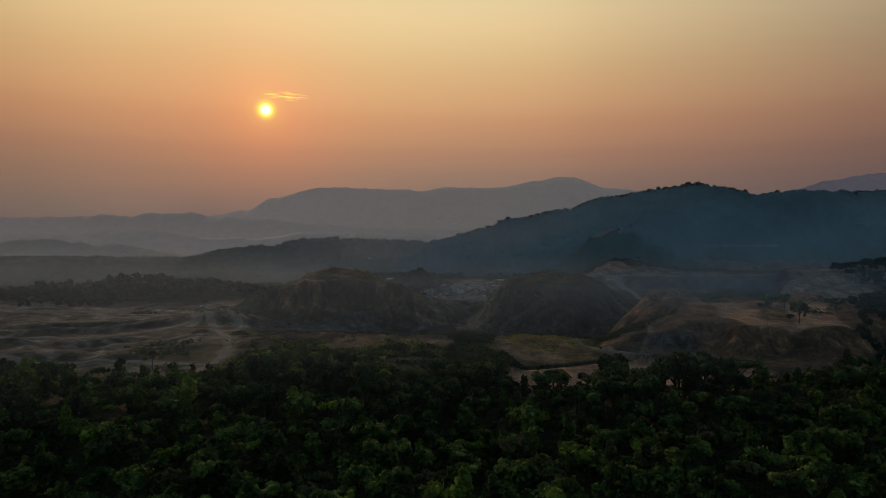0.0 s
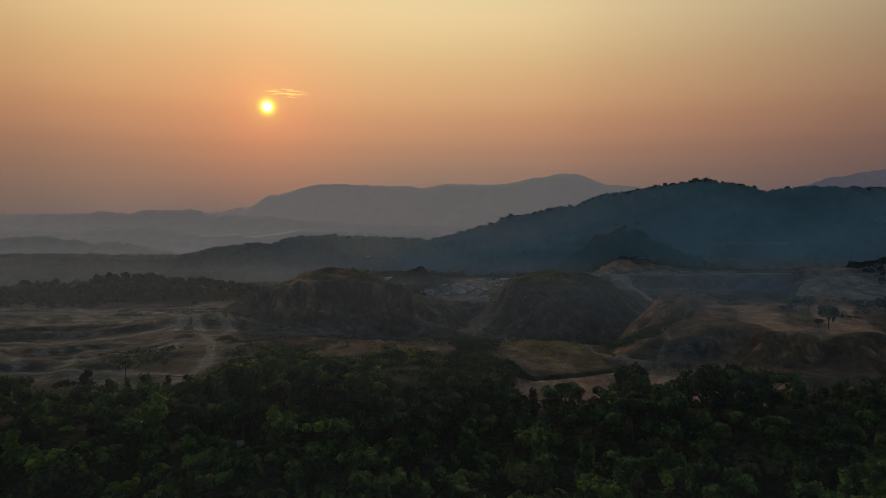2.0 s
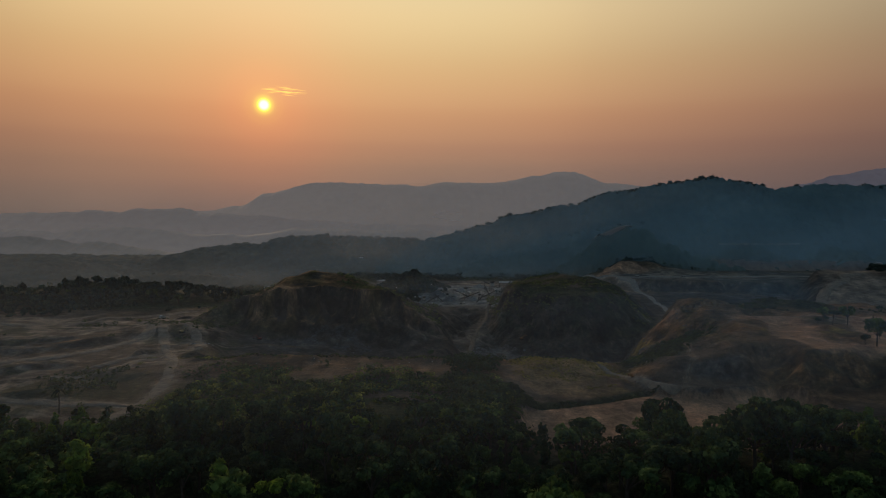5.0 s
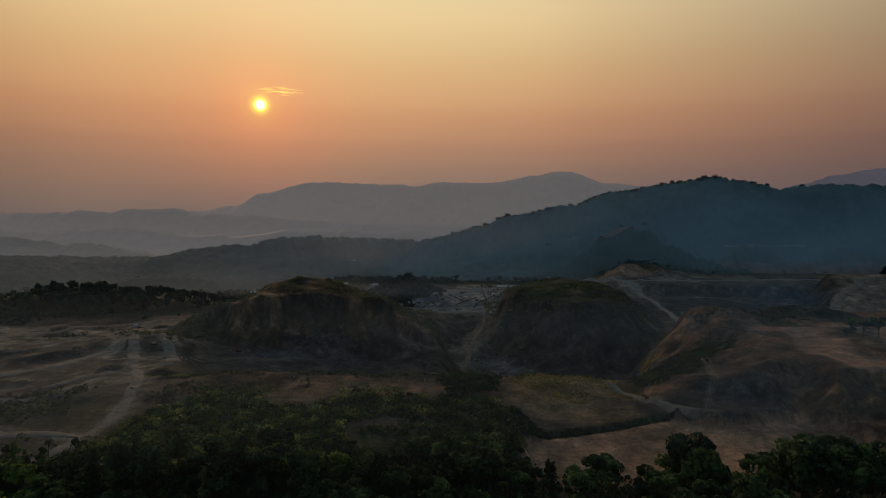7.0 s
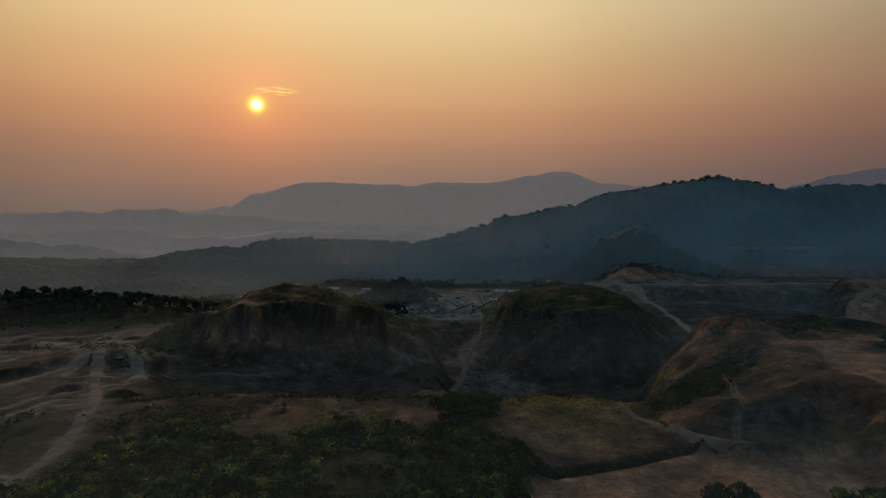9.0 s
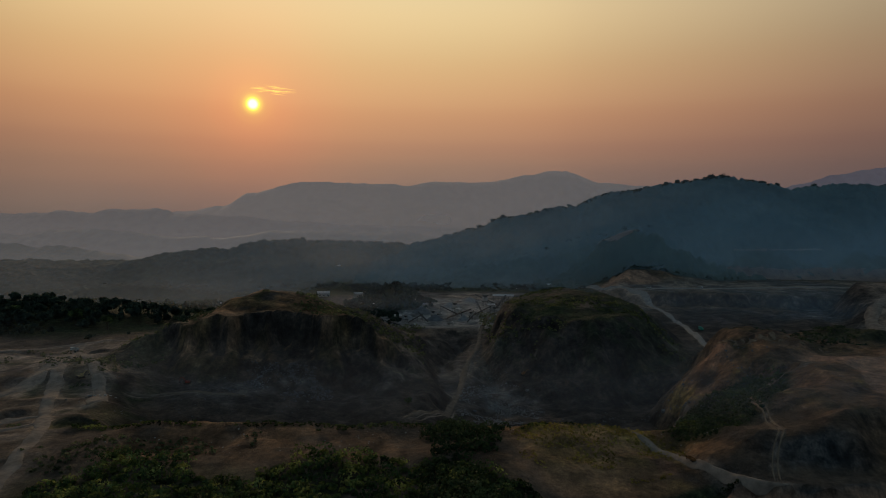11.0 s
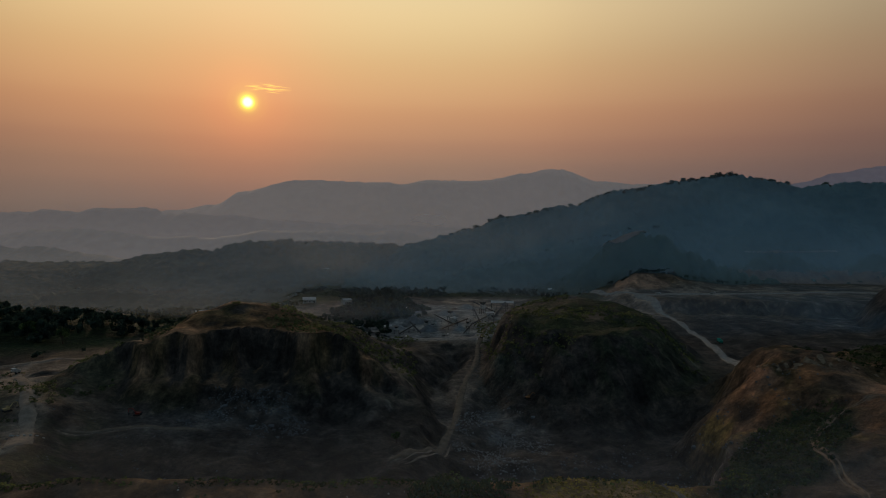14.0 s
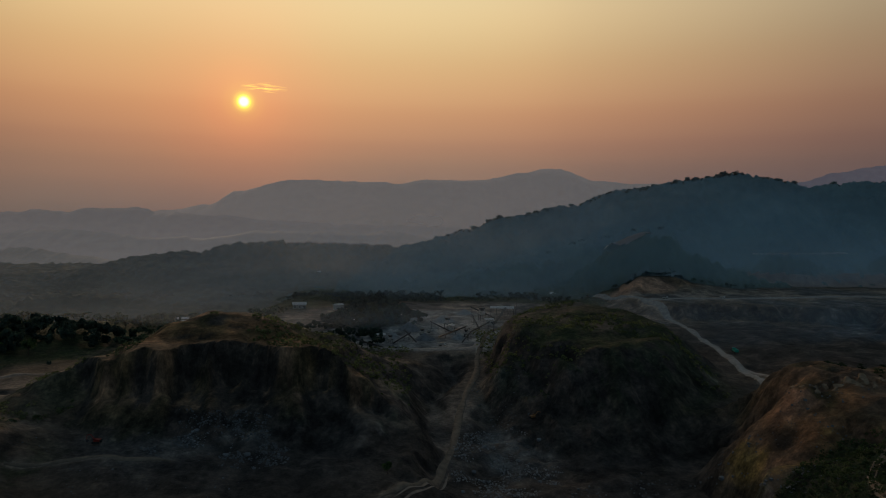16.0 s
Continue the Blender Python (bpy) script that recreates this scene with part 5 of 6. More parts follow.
haze_sheet(288, -480, 480, 0.09, 17, (36, 48), (66, 84), 0.1, 260, 1.0)
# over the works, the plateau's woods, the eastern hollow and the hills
haze_sheet(640, 176, 480, 0.16, 15, (2, 10), (24, 46), -0.9, None, 1.0)
haze_sheet(690, -800, 760, 0.27, 12, (2, 12), (22, 62), 0.0)
haze_sheet(848, -1000, 1500, 0.20, 14, (2, 14), (60, 180), -0.3, None, 0.6)
haze_sheet(940, -260, 900, 0.27, 16, (2, 14), (80, 190), 0.1, None, 0.6)

# ---- machines ----
M_STEEL = plain_material("dark_steel", (0.06, 0.06, 0.062), 0.5, 0.6)
M_RUBBER = plain_material("black_rubber", (0.03, 0.03, 0.03), 0.9)
M_GLASS = plain_material("cab_glass", (0.04, 0.05, 0.055), 0.08)
M_RED = plain_material("red_paint", (0.26, 0.035, 0.025), 0.4)
M_YELLOW = plain_material("worn_yellow_paint", (0.36, 0.29, 0.14), 0.55)
M_TEAL = plain_material("teal_paint", (0.03, 0.32, 0.26), 0.45)
M_ORANGE = plain_material("worn_orange_paint", (0.24, 0.12, 0.05), 0.55)
M_WHITE = plain_material("white_paint", (0.75, 0.75, 0.73), 0.5)
M_ROOF = plain_material("pale_roof_sheet", (0.42, 0.44, 0.45), 0.45, 0.2)
M_CONCRETE = plain_material("concrete", (0.42, 0.40, 0.37), 0.85)
M_STONE = plain_material("broken_stone", (0.14, 0.15, 0.16), 0.85, 0.0, 0.35)
M_RUBBLE = plain_material("pale_rubble", (0.23, 0.245, 0.26), 0.9, 0.0, 0.35)
M_GREY_PILE = plain_material("crushed_stone", (0.24, 0.25, 0.255), 0.95, 0.0, 0.5)


def box(bm, x0, x1, y0, y1, z0, z1, bevel=0.06, top=1.0):
    """A bevelled block; top narrows its upper face."""
    cx, cy = (x0 + x1) / 2, (y0 + y1) / 2
    lo = [bm.verts.new((x, y, z0)) for x, y in ((x0, y0), (x1, y0), (x1, y1), (x0, y1))]
    hi = [bm.verts.new((cx + (x - cx) * top, cy + (y - cy) * top, z1)) for x, y in ((x0, y0), (x1, y0), (x1, y1), (x0, y1))]
    fs = [bm.faces.new(lo[::-1]), bm.faces.new(hi)] + [bm.faces.new((lo[k], lo[(k + 1) % 4], hi[(k + 1) % 4], hi[k])) for k in range(4)]
    if bevel:
        es = list({e for f in fs for e in f.edges})
        bmesh.ops.bevel(bm, geom=es, offset=bevel, segments=1, affect="EDGES", profile=0.5)


def boxed(name, dims, material, parent, bevel=0.06, top=1.0, label=""):
    bm = bmesh.new()
    box(bm, *dims, bevel, top)
    return part(name, bm, material, parent, label)


def disc(name, x, y, z, r, w, material, parent, sides=18):
    bm = bmesh.new()
    rings = []
    for yy, rr in ((y - w / 2, r * 0.86), (y - w / 2 + 0.08, r), (y + w / 2 - 0.08, r), (y + w / 2, r * 0.86)):
        rings.append([bm.verts.new((x + rr * math.cos(2 * math.pi * k / sides), yy, z + rr * math.sin(2 * math.pi * k / sides))) for k in range(sides)])
    for a, b in zip(rings, rings[1:]):
        for k in range(sides):
            bm.faces.new((a[k], b[k], b[(k + 1) % sides], a[(k + 1) % sides]))
    bm.faces.new(rings[0])
    bm.faces.new(rings[-1][::-1])
    return part(name, bm, material, parent)


def excavator(label, paint):
    t = tagged(new("excavator"), label, "excavator")
    for y in (-1.2, 1.2):
        bm = bmesh.new()
        outline = [(-2.0, 0.0), (2.0, 0.0), (2.35, 0.35), (2.2, 0.8), (1.8, 0.95), (-1.8, 0.95), (-2.2, 0.8), (-2.35, 0.35)]
        a = [bm.verts.new((px, y - 0.3, pz)) for px, pz in outline]
        b = [bm.verts.new((px, y + 0.3, pz)) for px, pz in outline]
        bm.faces.new(a)
        bm.faces.new(b[::-1])
        for k in range(8):
            bm.faces.new((a[k], b[k], b[(k + 1) % 8], a[(k + 1) % 8]))
        part("crawler_track", bm, M_RUBBER, t)
    boxed("turntable", (-0.8, 0.8, -0.8, 0.8, 0.7, 1.15), M_STEEL, t)
    boxed("body", (-2.5, 1.2, -1.35, 1.35, 1.15, 2.25), paint, t, 0.12, 0.96)
    boxed("counterweight", (-3.0, -2.45, -1.3, 1.3, 1.2, 2.15), M_STEEL, t, 0.15)
    cab = boxed("cab", (0.1, 1.6, 0.35, 1.35, 2.2, 3.2), paint, t, 0.1, 0.9)
    boxed("windscreen", (1.5, 1.58, 0.45, 1.25, 2.35, 3.05), M_GLASS, cab, 0.02, 0.95)
    boxed("side_window", (0.3, 1.4, 1.31, 1.37, 2.4, 3.05), M_GLASS, cab, 0.02, 0.95)
    for name, a, b, r0, r1 in (("boom", (1.0, -0.2, 2.0), (3.6, -0.2, 4.9), 0.34, 0.28), ("boom", (3.6, -0.2, 4.9), (5.8, -0.2, 4.5), 0.28, 0.22), ("stick", (5.7, -0.2, 4.6), (6.3, -0.2, 1.9), 0.24, 0.16)):
        bm = bmesh.new()
        limb(bm, a, b, r0, r1, 4)
        part(name, bm, paint, t)
    bm = bmesh.new()
    limb(bm, (2.4, -0.2, 2.2), (3.9, -0.2, 4.4), 0.1, 0.08, 6)
    part("hydraulic_ram", bm, M_STEEL, t)
    bm = bmesh.new()
    prof = [(6.5, 2.0), (6.0, 1.7), (5.3, 1.5), (4.95, 0.9), (5.3, 0.45), (5.9, 0.5)]
    a = [bm.verts.new((px, -0.8, pz)) for px, pz in prof]
    b = [bm.verts.new((px, 0.4, pz)) for px, pz in prof]
    for k in range(5):
        bm.faces.new((a[k], b[k], b[k + 1], a[k + 1]))
    bm.faces.new(a)
    bm.faces.new(b[::-1])
    part("bucket", bm, M_STEEL, t)
    return t


def dump_truck(label, paint, bed):
    t = tagged(new("dump_truck"), label, "truck")
    boxed("chassis", (-3.6, 3.2, -0.5, 0.5, 0.75, 1.05), M_STEEL, t, 0.04)
    cab = boxed("cab", (1.9, 3.6, -1.2, 1.2, 0.9, 2.9), paint, t, 0.14, 0.92)
    boxed("windscreen", (3.5, 3.58, -1.0, 1.0, 1.9, 2.7), M_GLASS, cab, 0.02, 0.95)
    for y in (-1.18, 1.12):
        boxed("side_window", (2.2, 3.2, y, y + 0.06, 1.95, 2.6), M_GLASS, cab, 0.02, 0.95)
    for y in (-0.9, 0.7):
        boxed("headlight", (3.58, 3.64, y, y + 0.25, 1.1, 1.3), M_WHITE, cab, 0.02)
    bm = bmesh.new()
    lo = [(-3.9, -1.1, 1.1), (1.6, -1.1, 1.1), (1.6, 1.1, 1.1), (-3.9, 1.1, 1.1)]
    hi = [(-4.2, -1.3, 2.5), (1.7, -1.3, 2.7), (1.7, 1.3, 2.7), (-4.2, 1.3, 2.5)]
    inn = [(-4.0, -1.15, 2.48), (1.55, -1.15, 2.66), (1.55, 1.15, 2.66), (-4.0, 1.15, 2.48)]
    deep = [(-3.8, -1.0, 1.7), (1.5, -1.0, 1.7), (1.5, 1.0, 1.7), (-3.8, 1.0, 1.7)]
    rings = [[bm.verts.new(p) for p in ring] for ring in (lo, hi, inn, deep)]
    for a, b in zip(rings, rings[1:]):
        for k in range(4):
            bm.faces.new((a[k], a[(k + 1) % 4], b[(k + 1) % 4], b[k]))
    bm.faces.new(rings[0][::-1])
    bm.faces.new(rings[3])
    part("tipper_bed", bm, bed, t)
    for x in (2.6, -1.6, -2.8):
        for y in (-1.0, 1.0):
            w = disc("wheel", x, y, 0.55, 0.55, 0.42, M_RUBBER, t)
            disc("rim", x, y + (0.2 if y > 0 else -0.2), 0.55, 0.3, 0.1, M_STEEL, w, 12)
    return t


def stand(x, y, turn, lift=0.0, at=land):
    """A pose on the ground, leaning with it."""
    z = float(at(x, y))
    return pose(x, y, z + lift, 0, 0, turn)


def road_z(x, y):
    return max(float(land(x + ox, y + oy)) for ox, oy in ((0, 0), (1.5, 0), (-1.5, 0), (0, 1.5), (0, -1.5))) + 0.2


red = excavator("red excavator on the bench of the western pit", M_RED)
red.matrix_basis = stand(-116, 465, 175, 0.2, road_z) @ Matrix.Scale(0.65, 4)
grey = excavator("yellow excavator with raised boom on the plateau", M_YELLOW)
grey.matrix_basis = stand(-158, 446, 60, 0.2, road_z) @ Matrix.Scale(0.65, 4)
small = excavator("orange excavator at the foot of the eastern knoll", M_ORANGE)
small.matrix_basis = stand(62, 520, 20, 0.2, road_z) @ Matrix.Scale(0.65, 4)
copy_thing(grey, stand(48, 640, 100, 0.2, road_z) @ Matrix.Scale(0.7, 4))
teal = dump_truck("teal dump truck on the long haul road", M_TEAL, M_TEAL)
teal.matrix_basis = stand(219, 634, 80, 0.2, road_z)
white = dump_truck("white-cabbed dump truck with a grey bed", M_WHITE, M_CONCRETE)
white.matrix_basis = stand(-204, 521, 150, 0.2, road_z) @ Matrix.Scale(0.8, 4)
orange_truck = dump_truck("small orange dumper on the dirt road", M_ORANGE, M_ORANGE)
orange_truck.matrix_basis = stand(90, 349, 110, 0.15, road_z) @ Matrix.Scale(0.45, 4)
for x, y, turn in ((22, 644, 10), (-8, 638, 5), (14, 690, 40), (44, 700, 80), (234, 793, 10), (290, 797, 5), (140, 868, 30)):
    copy_thing(white, stand(x, y, turn, 0.2, road_z) @ Matrix.Scale(0.8, 4))


# ---- the works: sheds, belts, crusher, piles ----
def shed(label, length, depth, eave, roof_mat, walls=True):
    t = tagged(new("shed"), label, "shed")
    bm = bmesh.new()
    h, l, d = eave + depth * 0.16, length / 2 + 0.6, depth / 2 + 0.6
    for z in (0.0, 0.18):
        for y, zz in ((-d, eave - 0.1), (0, h), (d, eave - 0.1)):
            for x in (-l, l):
                bm.verts.new((x, y, zz + z))
    bm.verts.ensure_lookup_table()
    v = bm.verts
    for f in ((0, 1, 3, 2), (2, 3, 5, 4), (7, 6, 8, 9), (9, 8, 10, 11), (1, 0, 6, 7), (4, 5, 11, 10), (0, 2, 8, 6), (2, 4, 10, 8), (3, 1, 7, 9), (5, 3, 9, 11)):
        bm.faces.new([v[k] for k in f])
    part("roof", bm, roof_mat, t)
    if walls:
        boxed("wall", (-length / 2, length / 2, -depth / 2, -depth / 2 + 0.2, -1.5, eave), M_CONCRETE, t, 0.02)
        boxed("wall", (-length / 2, length / 2, depth / 2 - 0.2, depth / 2, -1.5, eave), M_CONCRETE, t, 0.02)
        for x in (-length / 2, length / 2 - 0.2):
            boxed("wall", (x, x + 0.2, -depth / 2 + 0.2, depth / 2 - 0.2, -1.5, eave + 0.1), M_CONCRETE, t, 0.02)
        n = max(2, int(length / 4))
        for k in range(n):
            x = -length / 2 + (k + 0.5) * length / n
            boxed("window", (x - 0.6, x + 0.6, -depth / 2 - 0.05, -depth / 2 + 0.05, 1.0, 2.1), M_GLASS, t, 0.02)
        boxed("door", (length / 2 - 1.6, length / 2 - 0.6, -depth / 2 - 0.06, -depth / 2 + 0.04, -0.2, 2.0), M_STEEL, t, 0.02)
    else:
        n = max(3, int(length / 5) + 1)
        for k in range(n):
            for y in (-depth / 2, depth / 2):
                x = -length / 2 + k * length / (n - 1)
                boxed("post", (x - 0.15, x + 0.15, y - 0.15, y + 0.15, -2.0, eave), M_STEEL, t, 0.02)
    return t


def conveyor(label, length, rise, width=1.4):
    t = tagged(new("conveyor"), label, "conveyor")
    for name, dz, w, m in (("belt", 0.0, width, M_STEEL), ("truss", -0.7, width * 0.7, M_STEEL)):
        bm = bmesh.new()
        n = 8
        prev = None
        for k in range(n + 1):
            f = k / n
            x, z = f * length, 1.2 + rise * f + dz
            cur = [bm.verts.new((x, sy * w / 2, z + sz)) for sy, sz in ((-1, -0.22), (1, -0.22), (1, 0.22), (-1, 0.22))]
            if prev:
                for j in range(4):
                    bm.faces.new((prev[j], prev[(j + 1) % 4], cur[(j + 1) % 4], cur[j]))
            prev = cur
        part(name, bm, m, t)
    for f in (0.25, 0.6, 0.95):
        for y in (-0.6, 0.6):
            bm = bmesh.new()
            limb(bm, (f * length, y * 1.6, -2.5), (f * length, y, 0.6 + rise * f), 0.14, 0.12, 5)
            part("leg", bm, M_STEEL, t)
    return t


def pile(label, r, h, seed, material):
    rng = np.random.default_rng(seed)
    bm = bmesh.new()
    rings = []
    for j in range(9):
        f = j / 8
        rr = r * (1 - f) + 0.05
        rings.append([bm.verts.new((rr * math.cos(a) * (1 + rng.uniform(-0.08, 0.08)), rr * math.sin(a) * (1 + rng.uniform(-0.08, 0.08)), -1.2 + (h + 1.2) * (1 - (1 - f) ** 1.15) + rng.uniform(-0.12, 0.12))) for a in np.linspace(0, 2 * math.pi, 28, endpoint=False)])
    for a, b in zip(rings, rings[1:]):
        for k in range(28):
            bm.faces.new((a[k], a[(k + 1) % 28], b[(k + 1) % 28], b[k]))
    bm.faces.new(rings[-1])
    ob = link_bm("gravel_pile", bm, material, True)
    return tagged(ob, label, "gravel pile", "gravel piles")


def ground_at(x, y, turn=0.0, lift=0.0):
    return pose(x, y, float(land(x, y)) + lift, 0, 0, turn)


long_shed = shed("long open shed with a pale metal roof at the works", 20, 8, 6.5, M_ROOF, False)
long_shed.matrix_basis = ground_at(79, 772, -8)
barn = shed("pale gabled shed beside the trees", 12, 11, 3.5, M_ROOF)
barn.matrix_basis = ground_at(-108, 811, 12)
office = shed("grey site building with a pale metal roof", 17, 8, 5.5, M_ROOF)
office.matrix_basis = ground_at(152, 880, 0)
hut = shed("small grey site hut with a pale roof", 8, 6, 4.5, M_ROOF)
hut.matrix_basis = ground_at(172, 884, 0)
for x, y, turn in ((-70, 800, 30), (-52, 825, 10), (-185, 730, 20), (-176, 716, -10)):
    copy_thing(hut, ground_at(x, y, turn))
belt = conveyor("inclined conveyor belt at the crusher", 26, 9)
belt.matrix_basis = ground_at(66, 720, 62)
for x, y, turn, s in ((52, 700, 100, 0.8), (30, 690, 150, 0.7), (86, 742, 80, 0.7), (-12, 652, 40, 0.6)):
    copy_thing(belt, ground_at(x, y, turn) @ Matrix.Scale(s, 4))


def crusher():
    t = tagged(new("crusher"), "grey steel stone crusher with a hopper on legs", "crusher")
    for x in (-2, 2):
        for y in (-2, 2):
            boxed("leg", (x - 0.2, x + 0.2, y - 0.2, y + 0.2, -2, 5), M_STEEL, t, 0.03)
    boxed("deck", (-2.8, 2.8, -2.8, 2.8, 4.8, 5.2), M_STEEL, t, 0.04)
    boxed("housing", (-2, 2, -2, 2, 5.2, 8.4), M_CONCRETE, t, 0.1)
    bm = bmesh.new()
    box(bm, -1.2, 1.2, -1.2, 1.2, 8.4, 11.0, 0.05, 2.0)
    part("hopper", bm, M_STEEL, t)
    return t


mill = crusher()
mill.matrix_basis = ground_at(58, 742, 20)
copy_thing(mill, ground_at(28, 712, 50) @ Matrix.Scale(0.8, 4))
for x, y, turn, s in ((-18, 640, 200, 0.7), (4, 655, 120, 0.65), (36, 655, 60, 0.6), (20, 672, 10, 0.8), (-30, 690, 70, 0.8), (70, 750, 150, 0.9), (44, 690, 30, 0.7)):
    copy_thing(belt, ground_at(x, y, turn) @ Matrix.Scale(s, 4))
for x, y, turn, s in ((8, 672, 15, 0.6), (-14, 655, 60, 0.5), (40, 672, 80, 0.55)):
    copy_thing(mill, ground_at(x, y, turn) @ Matrix.Scale(s, 4))
for x, y, turn in ((-22, 668, 20), (30, 700, 70), (62, 724, 10), (0, 720, 40)):
    copy_thing(hut, ground_at(x, y, turn) @ Matrix.Scale(0.8, 4))
for k, (x, y, r, h) in enumerate(((10, 668, 9, 4.5), (-14, 676, 8, 4), (34, 670, 7, 4), (-2, 700, 10, 5), (26, 742, 12, 5), (0, 775, 14, 5), (-40, 668, 7, 3), (46, 780, 10, 4))):
    pile("grey heap of crushed stone at the works", r, h, k, M_GREY_PILE if k % 3 else M_STONE).matrix_basis = ground_at(x, y, 40 * k)


def lamp_pole(label):
    t = tagged(new("lamp_pole"), label, "lamp pole")
    bm = bmesh.new()
    limb(bm, (0, 0, -1.5), (0, 0, 10), 0.16, 0.09, 8)
    part("pole", bm, M_STEEL, t)
    bm = bmesh.new()
    limb(bm, (0, 0, 9.8), (0, -1.2, 10.1), 0.06, 0.05, 6)
    part("arm", bm, M_STEEL, t)
    boxed("lamp_head", (-0.25, 0.25, -1.6, -1.15, 9.98, 10.16), M_LAMP, t, 0.05, label="glowing white lamp head")
    return t


M_LAMP, lamp_nt, lamp_sh = mat("lamp_glow")
lamp_sh.inputs["Emission Color"].default_value = (1.0, 0.96, 0.85, 1)
lamp_sh.inputs["Emission Strength"].default_value = 1.2
lamp = lamp_pole("thin steel lamp pole with a lit head")
lamp.matrix_basis = ground_at(-8, 706, 0)
for x, y in ((62, 690), (96, 800), (-44, 700)):
    copy_thing(lamp, ground_at(x, y))


# ---- stones ----
def stones(name, label, cx, cy, rx, ry, n, lo, hi, seed, material):
    """Many small angular stones lying on the ground, joined."""
    rng = np.random.default_rng(seed)
    base = np.array([(1, 1, 1), (1, -1, -1), (-1, 1, -1), (-1, -1, 1), (1, 1, -1), (-1, -1, -1), (1, -1, 1), (-1, 1, 1)], float)
    quad = np.array([(0, 4, 2, 7), (0, 6, 1, 4), (6, 3, 5, 1), (3, 7, 2, 5), (0, 7, 3, 6), (4, 1, 5, 2)])
    ang, rad = rng.uniform(0, 6.283, n), np.sqrt(rng.uniform(0, 1, n))
    x, y = cx + rx * rad * np.cos(ang), cy + ry * rad * np.sin(ang)
    keep = fbm(x, y, 12, 3, seed) > 0.0
    x, y = x[keep], y[keep]
    s = lo + (hi - lo) * rng.uniform(size=len(x)) ** 3
    z = land(x, y)
    verts = base[None] * rng.uniform(0.45, 1.0, (len(x), 8, 3)) * s[:, None, None] * 0.5
    t = rng.uniform(0, 6.283, len(x))
    c, d = np.cos(t)[:, None], np.sin(t)[:, None]
    vx, vy = verts[..., 0] * c - verts[..., 1] * d, verts[..., 0] * d + verts[..., 1] * c
    verts = np.stack([vx + x[:, None], vy + y[:, None], verts[..., 2] * 0.8 + (z + 0.2 * s)[:, None]], -1)
    q = verts[:, quad, :].reshape(-1, 4, 3)
    return tagged(new(name, quads_mesh(name, q, material)), label, "stones", kind="stuff")


stones("rock_fall", "grey-white broken stone below the cut face", -68, 470, 34, 18, 3000, 0.25, 1.0, 5, M_STONE)
stones("rock_fall", "pale broken stone heap on the talus", -74, 472, 12, 7, 220, 0.3, 0.9, 6, M_RUBBLE)
stones("pit_rubble", "grey rubble over the pit floor", 44, 478, 24, 44, 3000, 0.25, 1.0, 7, M_RUBBLE)
stones("pit_rubble", "grey rubble on the eastern pit floor", 110, 440, 50, 36, 1100, 0.25, 1.1, 8, M_STONE)
stones("ramp_rubble", "stones along the ramp edge", 50, 560, 14, 60, 500, 0.25, 1.0, 9, M_STONE)
stones("bench_stones", "scattered stones on the bench", -105, 440, 60, 36, 350, 0.2, 0.8, 10, M_STONE)
stones("mound_stones", "loose stones on the mound edge", 140, 425, 34, 40, 160, 0.2, 0.8, 11, M_STONE)
stones("shelf_stones", "loose stones on the shelf", 0, 365, 110, 18, 300, 0.2, 0.6, 12, M_CONCRETE)


def boulder(label, seed):
    rng = np.random.default_rng(seed)
    bm = bmesh.new()
    bmesh.ops.create_icosphere(bm, subdivisions=2, radius=1.0)
    for v in bm.verts:
        v.co *= 0.8 + 0.4 * rng.uniform()
        v.co.z *= 0.7
    return tagged(link_bm("boulder", bm, M_STONE), label, "boulder", "pit boulders")


rock = boulder("grey angular boulder on the pit floor", 4)
rock.matrix_basis = ground_at(36.7, 502.7, 0, 0.3) @ Matrix.Scale(1.2, 4)
for x, y, s in ((30, 478, 1.2), (56, 470, 1.0), (62, 505, 1.3), (24, 455, 0.9), (95, 455, 1.2), (120, 450, 1.4), (70, 448, 1.0), (-58, 462, 1.5), (-66, 462, 1.2), (-82, 476, 1.3)):
    copy_thing(rock, ground_at(x, y, 57 * s, 0.2) @ Matrix.Scale(0.7 * s, 4))


def pipe(label):
    bm = bmesh.new()
    rings = []
    for x, r in ((-1.5, 0.6), (1.5, 0.6), (1.5, 0.48), (-1.5, 0.48)):
        rings.append([bm.verts.new((x, r * math.cos(2 * math.pi * k / 14), 0.6 + r * math.sin(2 * math.pi * k / 14))) for k in range(14)])
    for a, b in zip(rings, rings[1:] + rings[:1]):
        for k in range(14):
            bm.faces.new((a[k], b[k], b[(k + 1) % 14], a[(k + 1) % 14]))
    return tagged(link_bm("concrete_pipe", bm, M_ROOF, True), label, "pipe", "row of pipes")


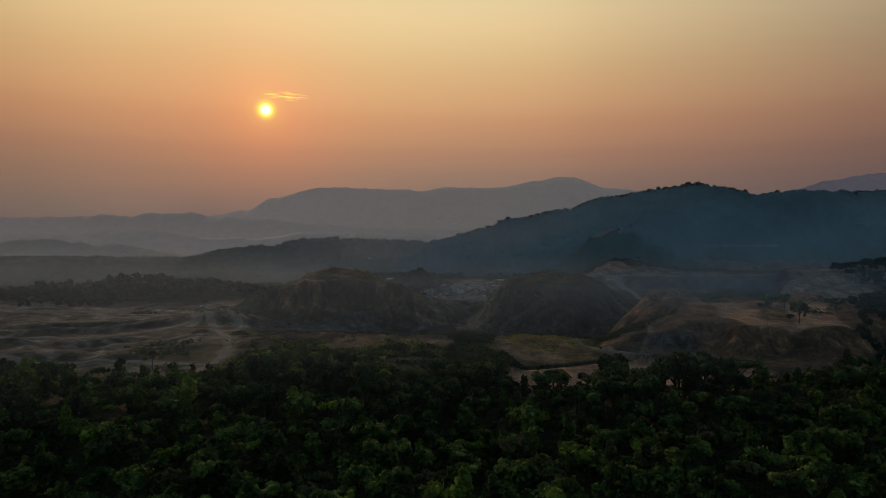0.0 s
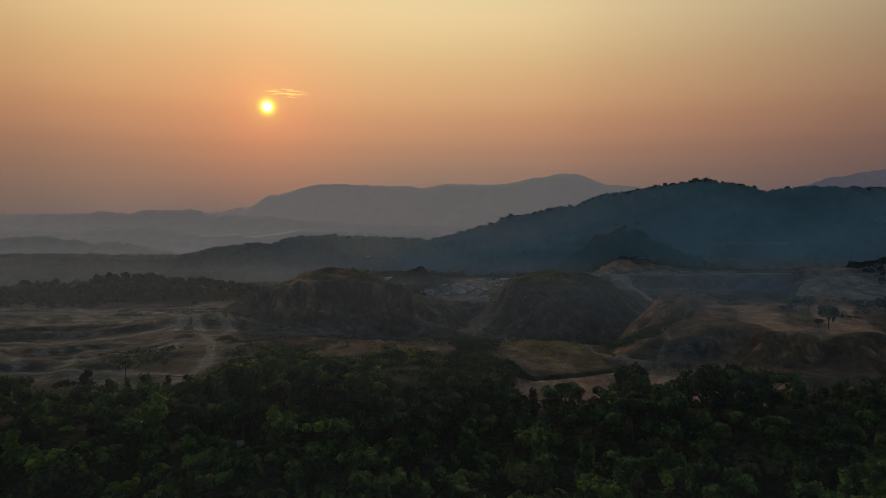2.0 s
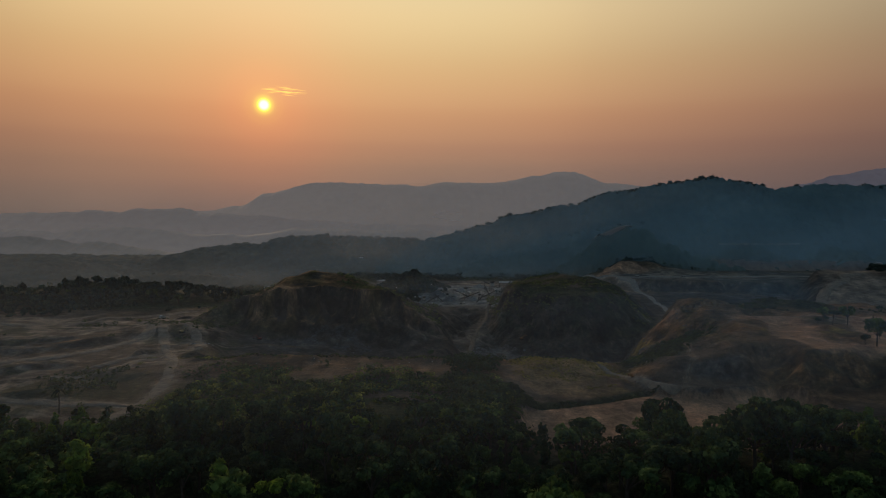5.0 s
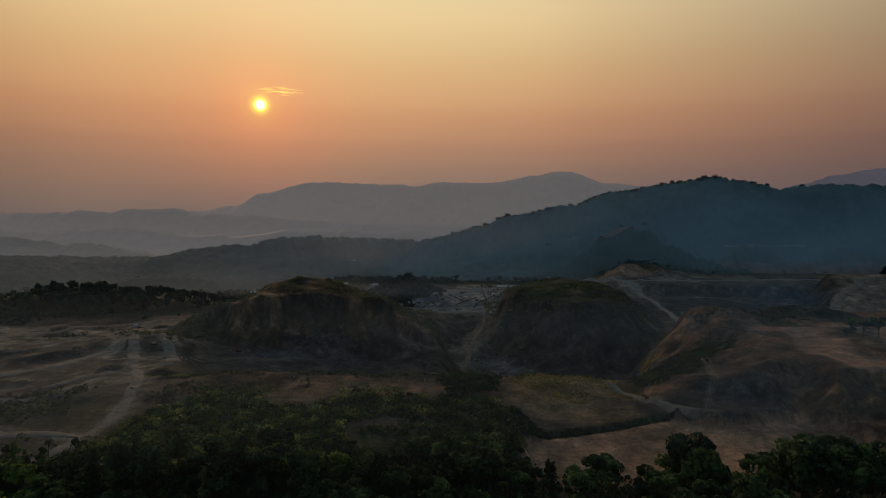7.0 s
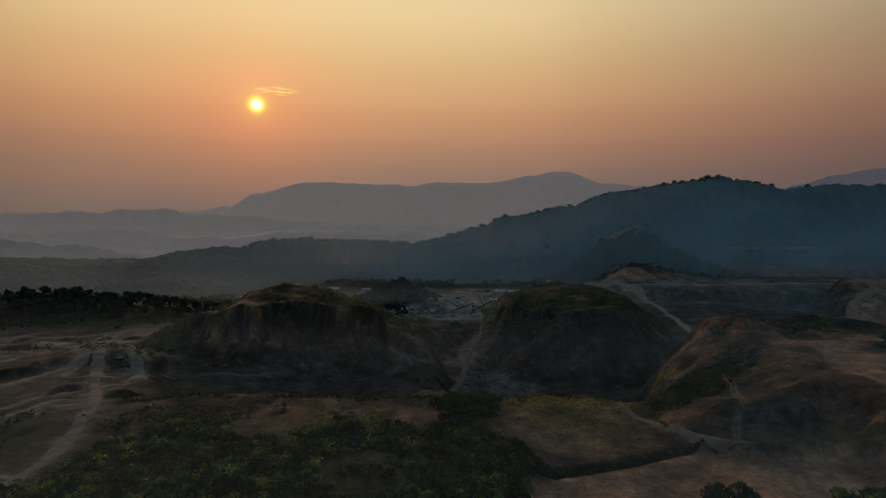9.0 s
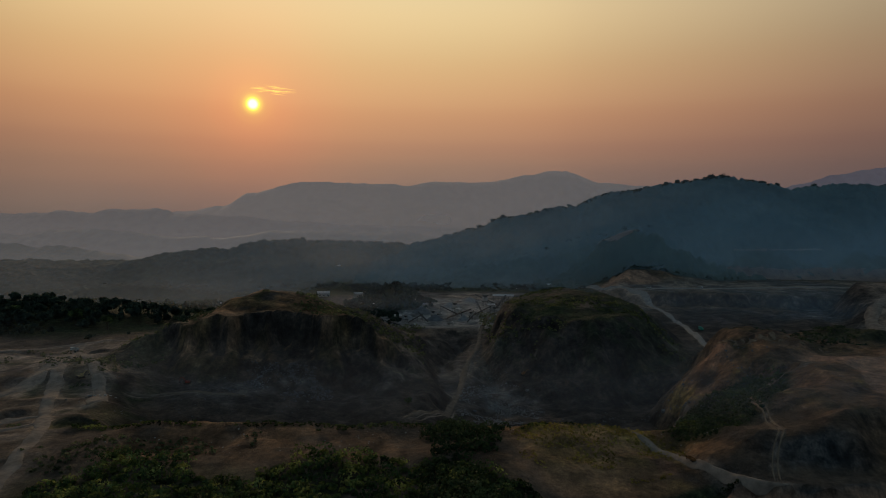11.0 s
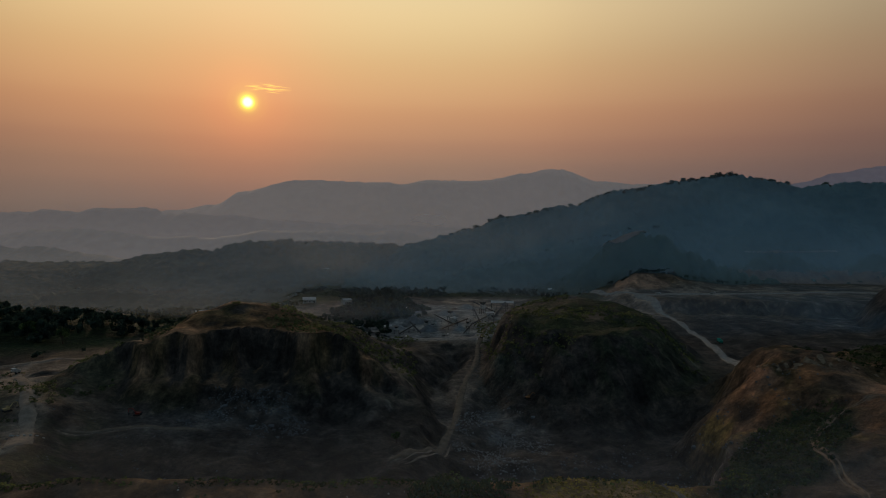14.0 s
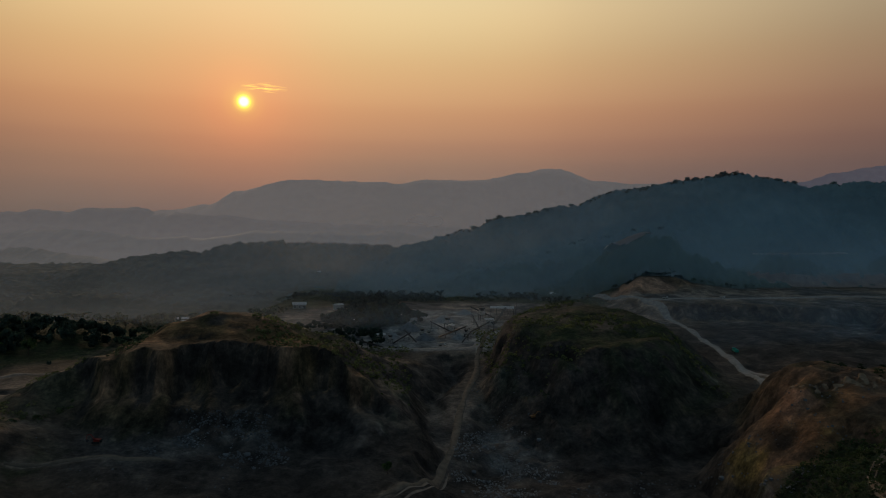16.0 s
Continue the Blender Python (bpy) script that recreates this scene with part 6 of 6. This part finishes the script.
tube = pipe("white concrete pipe lying beside the bench road")
spots = [(-142.5 + 2.1 * k, 425.0 + 0.3 * k, -14 - 9 * (k % 3)) for k in range(6)]
tube.matrix_basis = stand(spots[0][0], spots[0][1], spots[0][2], 0, road_z) @ Matrix.Scale(0.62, 4)
for x, y, turn in spots[1:]:
    copy_thing(tube, stand(x, y, turn, 0, road_z) @ Matrix.Scale(0.62, 4))


# ---- the rocky outcrop on the mound's brow ----
M_OUTCROP = plain_material("weathered_brown_rock", (0.25, 0.18, 0.12), 0.95, 0.0, 0.3)


def crag(seed):
    """A cracked block of bedrock: flat broken faces with worn edges."""
    rng = np.random.default_rng(seed)
    bm = bmesh.new()
    bmesh.ops.create_icosphere(bm, subdivisions=4, radius=1.0)
    planes = rng.normal(size=(16, 3))
    planes /= np.linalg.norm(planes, axis=1)[:, None]
    reach = rng.uniform(0.52, 0.86, 16)
    for v in bm.verts:
        d = np.array(v.co)
        hit_at = planes @ d
        r = min([1.0] + [float(q / h) for q, h in zip(reach, hit_at) if h > 0.05])
        r *= 1 + 0.3 * float(fbm(np.array(d[0] * 3 + seed), np.array(d[2] * 3 + d[1] * 2), 0.9, 4, seed))
        v.co = v.co * r
    return tagged(link_bm("rock", bm, M_OUTCROP), "brown cracked rock jutting from the mound's brow", "rock", "outcrop rocks")


def build_outcrop():
    rng = np.random.default_rng(77)
    kinds = [crag(k) for k in (3, 8, 14)]
    free = set(range(3))
    spots = [(151, 453, 3.4), (154, 451, 5.0), (158.5, 451.5, 4.4), (163, 450.5, 5.6), (168, 451.5, 5.0), (173, 452, 4.6), (178, 453, 4.0), (160, 447.5, 2.8), (168.5, 447, 3.0), (153, 447.5, 2.4),
             (186, 449, 2.2), (183, 455, 3.2), (189, 452, 2.4), (175, 448, 2.0), (196, 450, 1.9), (150, 457, 3.0)]
    for k, (x, y, s) in enumerate(spots):
        s = 0.5 * s
        z = max(float(land(x, y)), float(land(x, y + 3)) - 1.1 * s)
        m = pose(x, y, z - 0.38 * s, rng.uniform(-14, 14), rng.uniform(-14, 14), rng.uniform(0, 360)) @ Matrix.Diagonal((s * 0.85, s * 0.7, s * 0.75, 1))
        if k % 3 in free:
            free.discard(k % 3)
            kinds[k % 3].matrix_basis = m
        else:
            copy_thing(kinds[k % 3], m)


build_outcrop()
